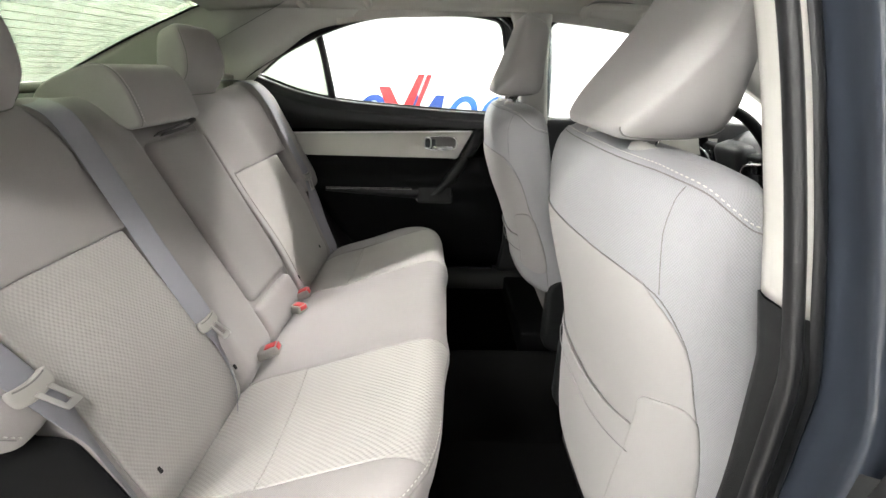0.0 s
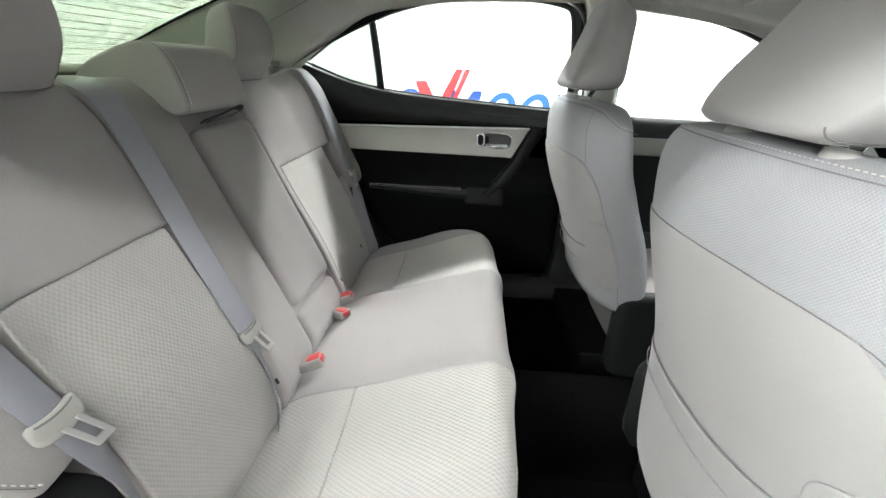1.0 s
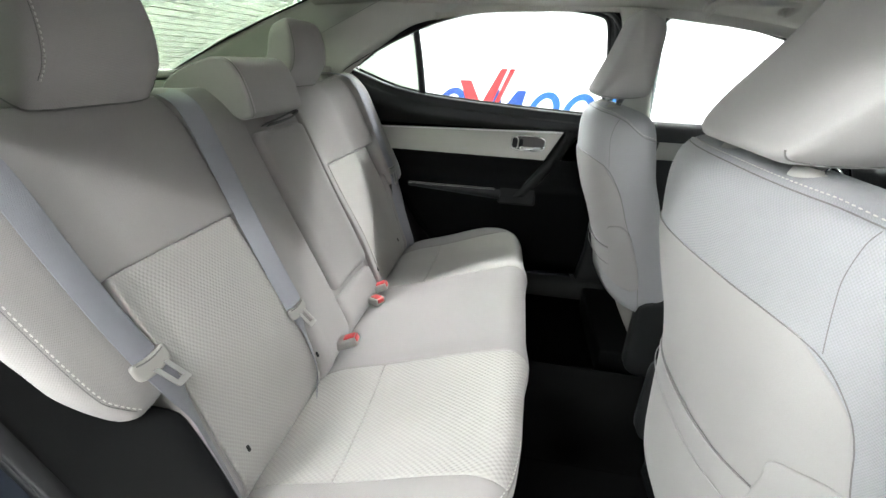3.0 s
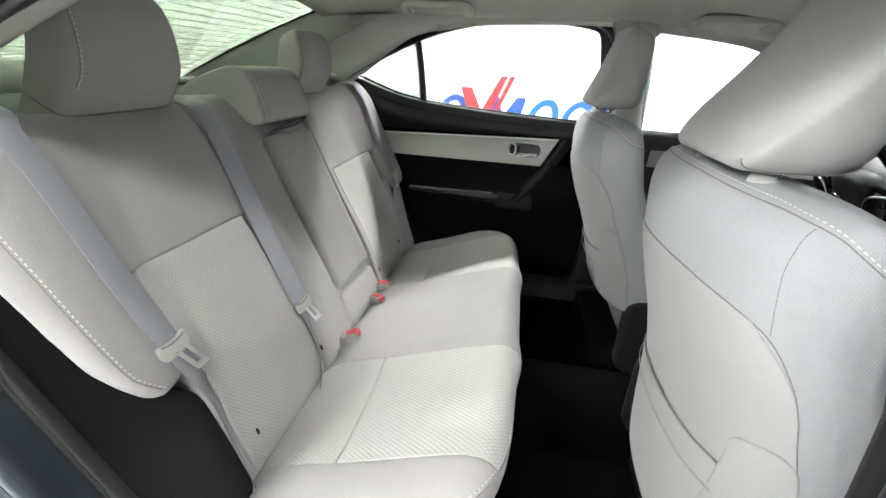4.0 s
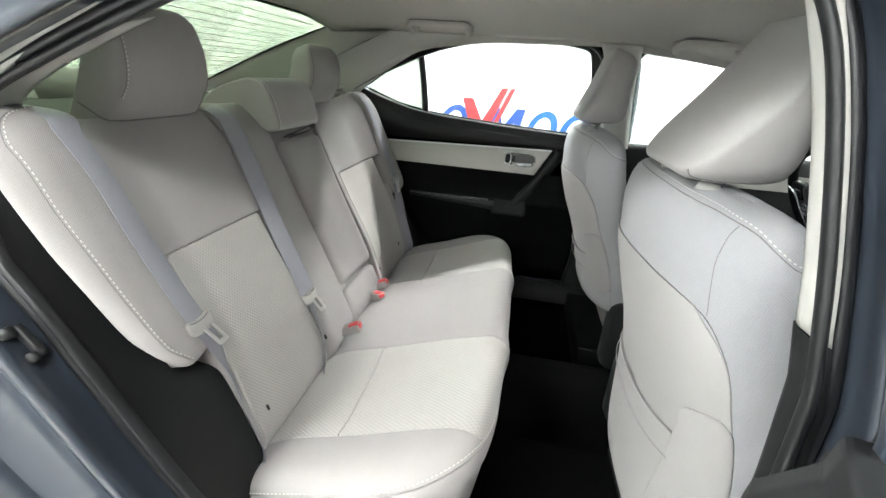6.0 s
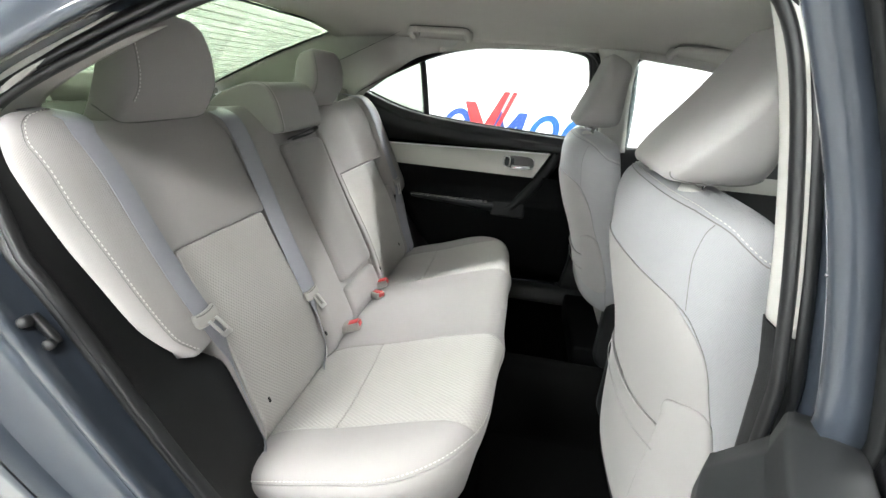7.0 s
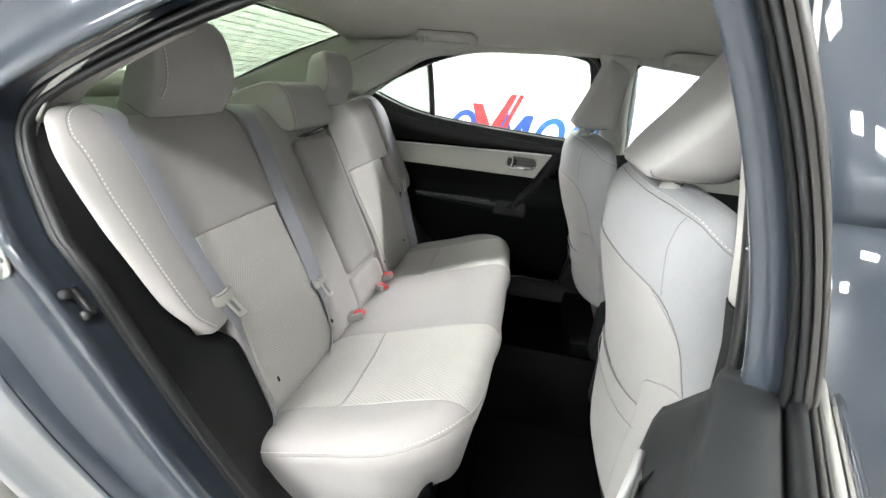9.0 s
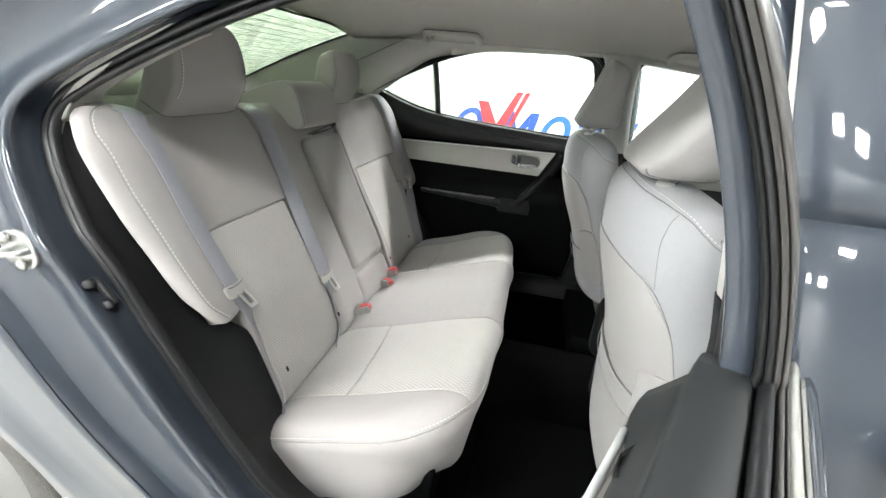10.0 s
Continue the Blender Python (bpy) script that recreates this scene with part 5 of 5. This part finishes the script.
box("seat_base", (0.44, 1.20, 0.14), pose(0.20, 0, 0.325), BLACK, bench, "black base", 0.01)

# ---- seat belts ----


def belt_tongue(thing_, c, along, side, big=1.0):
    """The grey belt guide with its metal latch plate."""
    a, s = Vector(along).normalized(), Vector(side).normalized()
    d = -UP
    n = d.cross(s)
    if n.x < 0:
        n = -n
    c = Vector(c)
    tb = pad("tongue_body", lambda u, v, h: c + s * u + d * (v - 6.0 * u * u) + n * (0.003 + h - 1.0 * u * u), (-0.033, 0.033), (-0.009, 0.019), TONGUE, thing_, "light grey tongue body", 0.003, 0.010, 0.004, 0.005)
    pad("tongue_slot", lambda u, v, h: c + s * u + d * (v - 6.0 * u * u) + n * (0.0036 + h - 1.0 * u * u), (-0.025, 0.025), (-0.006, -0.0035), SEAM, tb, "dark belt slot", 0.0005, 0.001, 0.001, 0.005)
    for u in (-0.010, 0.010):
        pad("latch_plate", lambda q, v, h, u=u: c + s * (u + q) + a * v + n * (0.006 + h), (-0.004, 0.004), (0.012, 0.056), LATCH, tb, "steel latch plate", 0.001, 0.002, 0.0015, 0.006)
    pad("latch_plate", lambda q, v, h: c + s * q + a * v + n * (0.006 + h), (-0.014, 0.014), (0.050, 0.062), LATCH, tb, "steel latch plate", 0.001, 0.004, 0.0015, 0.006)


BG = "rear seat belts"
for sd in (-1, 1):
    b = thing("seat_belt", "grey lap-shoulder belt hanging over the outer bolster", "seat belt", BG)
    pts = [Vector((-0.330, sd * 0.638, 1.146)), Vector((-0.302, sd * 0.636, 1.150))]
    run = ((0.624, 0.725, 0.012), (0.632, 0.69, 0.010), (0.630, 0.62, 0.010), (0.626, 0.52, 0.010), (0.620, 0.42, 0.011), (0.613, 0.352, 0.012), (0.603, 0.30, 0.012), (0.594, 0.24, 0.010), (0.590, 0.16, 0.008), (0.590, 0.08, 0.007), (0.592, 0.02, 0.006), (0.594, -0.03, 0.002))
    pts += [on_back(sd * y, s, back_h(sd * y, s) + k) for y, s, k in run]
    path = curve(pts, 6)
    turn = [(0.0, 0.0), (0.10, 0.0), (0.16, 0.06), (0.25, 0.18), (0.55, 0.16), (0.62, 0.25), (0.72, 0.75), (1.0, 0.85)]
    side = []
    for k in range(len(path)):
        w = table(turn, k / (len(path) - 1))[0]
        side.append(Vector((0, math.cos(w), 0)) + NRM * sd * math.sin(w))
    ribbon("webbing", path, side, 0.046, WEB, b, "grey woven webbing")
    c = on_back(sd * 0.612, 0.340, back_h(sd * 0.612, 0.340) + 0.015)
    belt_tongue(b, c, Vector((0.10, 0.13 * -sd, -0.28)), Vector((0, 1.0, 0)) + NRM * sd * 0.1)
    g = thing("belt_guide", "light grey plastic belt guide behind the bolster", "belt guide", "rear belt guides")
    box("guide_body", (0.055, 0.085, 0.050), pose(-0.335, sd * 0.638, 1.118, 0, -8, 0), BEIGE, g, bevel=0.010, seg=3)
    box("guide_clip", (0.030, 0.090, 0.016), pose(-0.314, sd * 0.636, 1.164, 0, 12, 4 * sd), BEIGE, g, "light grey clip", bevel=0.004)
    box("guide_clip", (0.034, 0.016, 0.030), pose(-0.320, sd * 0.668, 1.150, 0, 12, 0), BEIGE, g, "light grey clip", bevel=0.004)
b = thing("seat_belt", "grey middle seat belt lying over the backrest", "seat belt", BG)
pts = [Vector((-0.40, -0.185, 1.100)), Vector((-0.32, -0.198, 1.128))] + [on_back(y - 0.010, s, back_h(y, s) + 0.014) for y, s in ((-0.206, 0.712), (-0.212, 0.66), (-0.218, 0.55), (-0.226, 0.42), (-0.234, 0.30), (-0.240, 0.22), (-0.250, 0.14), (-0.262, 0.06), (-0.272, -0.01))]
path = curve(pts, 6)
side = []
for k in range(len(path)):
    w = lerp(0.38, -0.55, smooth(0.66, 0.80, k / (len(path) - 1)))
    side.append(Vector((0, math.cos(w), 0)) + NRM * math.sin(w))
ribbon("webbing", path, side, 0.047, WEB, b, "grey woven webbing")
belt_tongue(b, on_back(-0.250, 0.212, back_h(-0.24, 0.212) + 0.018), Vector((0.10, 0.10, -0.25)), (0, 1, 0))
box("guide", (0.05, 0.07, 0.02), pose(-0.37, -0.168, 1.108), GREYTRIM, b, "dark belt guide", bevel=0.006)


def buckle(p, yaw, tilt, label):
    o = thing("seat_belt_buckle", label, "buckle", "rear belt buckles")
    m = Matrix.Translation(p) @ pose(0, 0, 0, 0, tilt, yaw)
    hs = box("housing", (0.062, 0.040, 0.026), m, BUCKLE, o, "light grey housing", 0.006, 3)
    box("release_button", (0.032, 0.024, 0.006), m @ pose(0.012, 0, 0.0125), RED, hs, "red release button", 0.0025)
    box("release_button", (0.005, 0.024, 0.014), m @ pose(0.0305, 0, 0.004), RED, hs, "red release button", 0.002)


buckle((0.040, -0.118, 0.492), 8, -22, "light grey buckle with red button in the seat crease")
buckle((0.034, 0.135, 0.476), -30, -10, "light grey buckle with red button lying in the seat crease")
buckle((0.030, 0.192, 0.492), 8, -22, "light grey buckle with red button in the seat crease")

# ---- front seats ----
PRO = [(0.34, 0.86, 0.200, 0.09), (0.42, 0.795, 0.235, 0.105), (0.52, 0.785, 0.250, 0.12), (0.64, 0.780, 0.262, 0.125), (0.75, 0.762, 0.268, 0.13), (0.86, 0.730, 0.270, 0.13), (0.96, 0.706, 0.266, 0.125),
       (1.03, 0.702, 0.266, 0.117), (1.07, 0.708, 0.258, 0.105), (1.092, 0.722, 0.243, 0.084), (1.102, 0.740, 0.215, 0.055), (1.106, 0.765, 0.175, 0.02)]
EXP = 2.6
INB = 1.12  # the inboard half is fuller


def front_seat(label, yc, dx, sd, lean_=0.0, foot=0.34):
    """sd: the sign of the outboard side; lean_ sets the foot of the backrest forward."""
    shell = [(z, x + lean_ * (1 - smooth(0.45, 0.92, z)), w, d) for z, x, w, d in PRO]
    seat = thing("front_seat", label, "car seat", "front seats")

    def rear(y, z, h=0.0):
        xr, w, d = table(shell, z)
        t = min(0.999, abs(y) / w)
        return Vector((dx + xr + d - (d + h) * (1 - t ** EXP) ** (1 / EXP), yc + sd * y * (1 + h * 0.5) * (INB if y < 0 else 1.0), z))

    # shell of the backrest, upholstered
    zs = [foot + (1.106 - foot) * (1 - (1 - k / 40) ** 1.35) for k in range(41)]
    side_rings, n = [], 40
    for z in zs:
        xr, w, d = table(shell, z)
        ring = []
        for k in range(64):
            g = 2 * math.pi * k / 64
            cx, sy = math.cos(g), math.sin(g)
            ring.append(Vector((dx + xr + d + d * (0.45 if cx > 0 else 1.0) * math.copysign(abs(cx) ** (2 / EXP), cx), yc + w * (1.0 if sy * sd > 0 else INB) * math.copysign(abs(sy) ** (2 / EXP), sy), z)))
        side_rings.append(ring)
    shell_ = loft("backrest", side_rings, MESH, seat, "grey mesh cloth backrest", uv=[(k / 64 * 1.3, z) for z in zs for k in range(64)])

    flip = -1 if yc > 0 else 1

    def on_rear(a, b, h):
        return rear(flip * a, b, h)

    def pocket_z(a):
        return table([(-0.25, 0.668), (-0.15, 0.676), (0.0, 0.686), (0.12, 0.702), (0.18, 0.715)], a)[0]

    def split_z(a):
        return table([(-0.27, 0.950), (-0.10, 0.962), (0.0, 0.969), (0.10, 0.975), (0.15, 0.975), (0.19, 0.972), (0.215, 0.967), (0.23, 0.958)], a)[0]

    def edge(z):
        return table([(0.36, 0.236), (0.55, 0.246), (0.74, 0.255), (0.86, 0.255), (0.90, 0.252), (0.94, 0.241), (0.958, 0.2295), (0.968, 0.214)], z)[0]

    def board(u, v, h):
        v /= 0.26
        low, high = pocket_z(0.0) - 0.03, 0.97
        z = lerp(low, high, v)
        a = lerp(-0.245, edge(z), u / 0.49)
        z = lerp(pocket_z(a) - 0.03, min(split_z(a), 0.976), v) if v < 1 else split_z(a)
        return on_rear(min(a, edge(z)), z, h)

    panel_ = pad("back_board", board, (0.0, 0.49), (0.0, 0.26), BACKCLOTH, seat, "smooth grey cloth back board", 0.0015, 0.002, 0.006, 0.012, lambda a, b: 0.0034)
    pocket = pad("map_pocket", lambda a, b, h: on_rear(a, lerp(foot + 0.06, pocket_z(a), b / 0.3), h), (-0.232, 0.205), (0.0, 0.3), BACKCLOTH, seat, "slack grey map pocket", 0.003, 0.003, 0.004, 0.018, lambda a, b: 0.006 + 0.007 * math.sin(math.pi * (a + 0.232) / 0.437) * (b / 0.3) ** 3)
    tube("pocket_edge", [on_rear(a, pocket_z(a) + 0.0015, 0.003 + 0.006 * math.sin(math.pi * (a + 0.232) / 0.437)) for a in [-0.228 + 0.405 * k / 60 for k in range(61)]], 0.0015, SEAM, pocket, "dark pocket opening", 6)
    tube("pleat", [on_rear(a, pocket_z(a) - 0.046 - 0.012 * math.sin(3 * a), 0.0128 + 0.003 * math.sin(math.pi * (a + 0.232) / 0.437)) for a in [-0.22 + 0.40 * k / 50 for k in range(51)]], 0.0010, BACKCLOTH, pocket, "", 6)
    # padded corner with a rounded top
    in_ = lambda z: table([(0.40, 0.13), (0.60, 0.155), (0.70, 0.176), (0.76, 0.192)], z)[0]
    pad("corner_panel", lambda a, b, h: on_rear(lerp(in_(b), edge(b) + 0.001, a / 0.075), b + 0.03 * (a / 0.075) * smooth(0.70, 0.79, b), h), (0.0, 0.075), (foot + 0.06, 0.788), BACKCLOTH, seat, "smooth grey corner panel", 0.005, 0.022, 0.006, 0.008, lambda a, b: 0.0105)
    # seams on the mesh cloth
    tube("seam", [on_rear(lerp(0.222, 0.2290, t), lerp(1.0865, 0.962, t), 0.0003) for t in [k / 20 for k in range(21)]], 0.0005, SEAM, shell_, "dark seam", 6)
    rim = [(a, split_z(a)) for a in [-0.262 + 0.474 * k / 50 for k in range(50)]] + [(edge(z) + 0.0005, z) for z in [0.966 - 0.55 * (k / 70) ** 1.3 for k in range(71)]]
    for _ in range(3):
        rim = [rim[0]] + [(0.25 * p[0] + 0.5 * q[0] + 0.25 * r[0], 0.25 * p[1] + 0.5 * q[1] + 0.25 * r[1]) for p, q, r in zip(rim, rim[1:], rim[2:])] + [rim[-1]]
    tube("seam", [on_rear(a, z, 0.0024) for a, z in rim], 0.0007, SEAM, panel_, "dark seam", 6)
    def hem(deg, dz=0.0):
        z = table([(0, 1.0950), (40, 1.0942), (60, 1.089), (70, 1.083), (80, 1.068), (90, 1.050), (104, 1.038)], abs(deg))[0] + dz
        xr, w, d = table(shell, z)
        w *= 1.0 if deg > 0 else INB
        cx, sy = math.cos(radians(deg)), math.sin(radians(deg))
        return Vector((dx + xr + d - d * math.copysign(abs(cx) ** (2 / EXP), cx), yc + sd * w * math.copysign(abs(sy) ** (2 / EXP), sy), z)) + Vector((-0.0008 * cx, 0.0008 * sd * sy, 0.0003))

    tube("top_seam", [hem(-100 + 2 * k) for k in range(101)], 0.0008, SEAM, shell_, "dark top seam", 6)
    stitches("stitching", [hem(-96 + 2 * k, 0.0055) for k in range(97)], THREAD, shell_, 0.0042, 0.003, 0.0008)
    # head restraint on two posts
    hp = [(0.7135, 1.131), (0.7205, 1.1185), (0.745, 1.115), (0.775, 1.1145), (0.825, 1.118), (0.854, 1.134), (0.866, 1.19), (0.878, 1.26), (0.886, 1.318), (0.876, 1.344), (0.855, 1.349), (0.843, 1.330), (0.790, 1.243), (0.735, 1.168)]
    if yc > 0:
        hp = [(x - 0.14 * (z - 1.13) - (0.030 * smooth(1.15, 1.32, z) if k > 8 else 0.0), z + 0.012 * (1 - smooth(1.15, 1.30, z))) for k, (x, z) in enumerate(hp)]
    hr = curve([(x, 0, z) for x, z in hp + hp[:1]], 6)[:-1]
    nh = len(hr)
    for _ in range(3):
        hr = [0.25 * hr[k - 1] + 0.5 * hr[k] + 0.25 * hr[(k + 1) % nh] for k in range(nh)]
    rings = []
    cols = [(0.146 * math.sin(math.pi / 2 * k / 16)) for k in range(-16, 17)]
    cols = [(a, max(0.03, (1 - min(1.0, max(0.0, (abs(a) - c) / (0.146 - c))) ** e) ** (1 / e))) for a, c, e in [(a, 0.088, 2.5) for a in cols]]
    for a, f in cols:
        ring = []
        for k in range(nh):
            q = Vector((0.806, 0, 1.222)).lerp(hr[k], f)
            ring.append(Vector((dx + q.x, yc + a * (1 - 0.14 * smooth(1.15, 1.36, q.z)), q.z)))
        rings.append(ring)
    head = loft("head_restraint", rings, BACKCLOTH, seat, "smooth grey cloth head restraint", uv=[(hr[k].x * f + a, hr[k].z * f) for a, f in cols for k in range(nh)])
    for row in (rings[7], rings[-8]):
        low = [p for p in row[-8:] + row[:40] if p.z < 1.136]
        tube("seam", [p + (p - Vector((dx + 0.806, yc, 1.222))) * 0.006 for p in low], 0.0009, SEAM, head, "dark seam", 6)
    for s in (-1, 1):
        rod("post", (dx + 0.765, yc + s * 0.088, 1.085), (dx + 0.785, yc + s * 0.088, 1.13), 0.0065, CHROME, head, "steel post")
        rod("post_sleeve", (dx + 0.762, yc + s * 0.088, 1.092), (dx + 0.766, yc + s * 0.088, 1.112), 0.019, BEIGE, seat, "light grey post sleeve", r2=0.016)
    # cushion, base, hinge covers
    rings = []
    for x, w, zt, zb in ((0.84 if yc < 0 else 0.955, 0.20, 0.50, 0.36), (0.87 if yc < 0 else 0.97, 0.245, 0.535, 0.33), (1.0, 0.26, 0.55, 0.33), (1.2, 0.265, 0.575, 0.35), (1.32, 0.25, 0.575, 0.40), (1.36, 0.21, 0.55, 0.45)):
        ring = []
        for k in range(32):
            g = 2 * math.pi * k / 32
            ring.append((dx + x, yc + w * math.copysign(abs(math.cos(g)) ** 0.55, math.cos(g)), (zt + zb) / 2 + (zt - zb) / 2 * math.copysign(abs(math.sin(g)) ** 0.55, math.sin(g))))
        rings.append(ring)
    loft("seat_cushion", rings, CLOTH, seat, "smooth grey cloth cushion", uv=[(i * 0.1, k * 0.03) for i in range(6) for k in range(32)])
    box("seat_base", (0.42, 0.44, 0.10), pose(dx + 1.05, yc, 0.31), BLACK, seat, "black base", 0.01)
    for s in (-1, 1):
        pad("hinge_cover", lambda a, b, h, s=s: Vector((dx + a, yc + s * ((0.272 if s == sd else 0.292) + h), b)), ((0.87 if s == sd else 0.815) if yc < 0 else 0.90, 1.34), (0.33 if s != sd else 0.37, 0.605 if s == sd or yc > 0 else 0.58), GREYTRIM, seat, "black side shield", 0.012, 0.05, 0.03, 0.03)
    return seat


front_seat("light grey cloth front passenger seat with map pocket", -0.400, 0.0, -1)
front_seat("light grey cloth driver seat before the steering wheel", 0.400, -0.060, 1, 0.05, 0.55)

# belt on the far center pillar
b = thing("seat_belt", "grey front seat belt on the center pillar", "seat belt", "front seat belts")
ribbon("webbing", curve([(0.84, 0.655, 1.27), (0.835, 0.70, 1.05), (0.84, 0.715, 0.75), (0.85, 0.72, 0.45)], 6), (1, 0, 0), 0.047, WEB, b, "grey woven webbing")
box("shoulder_guide", (0.035, 0.022, 0.07), pose(0.84, 0.655, 1.265), BEIGE, b, "light grey shoulder guide", 0.008)

# ---- grab handles on the headliner ----


def grab(x0, x1, sd):
    g = thing("grab_handle", "folded grey-beige grab handle above the side window", "grab handle", "grab handles")
    n = Vector((0, -0.50 * sd, -0.866))
    u = Vector((0, 0.866 * sd, -0.50))
    o = Vector(((x0 + x1) / 2, sd * 0.440, liner_z((x0 + x1) / 2, 0.440) - 0.010))
    L = (x1 - x0) / 2

    def at(a, b, h):
        return o + Vector((a, 0, 0)) + u * b + n * h

    for e in (-1, 1):
        pad("foot", lambda a, b, h, e=e: at(e * (L - 0.022) + a, b, h), (-0.016, 0.016), (0.006, 0.046), LINER, g, "", 0.005, 0.012, 0.012, 0.01)
    rings = []
    for p in curve([at(a, b, h) for a, b, h in ((-L + 0.018, 0.030, 0.004), (-L + 0.014, 0.004, 0.010), (-L + 0.018, -0.020, 0.014), (-L + 0.038, -0.033, 0.016), (0, -0.035, 0.018), (L - 0.038, -0.033, 0.016), (L - 0.018, -0.020, 0.014), (L - 0.014, 0.004, 0.010), (L - 0.018, 0.030, 0.004))], 6):
        rings.append(p)
    tube("recess_edge", [p - n * 0.008 - u * 0.010 for p in rings[7:-7]], 0.0035, SEAM, g, "dark recess edge", 8)
    tube("grip", rings, 0.0105, LINER, g, "grey-beige grip", 12, up=tuple(n))


for sd in (-1, 1):
    grab(0.035, 0.275, sd)
    grab(0.925, 1.165, sd)
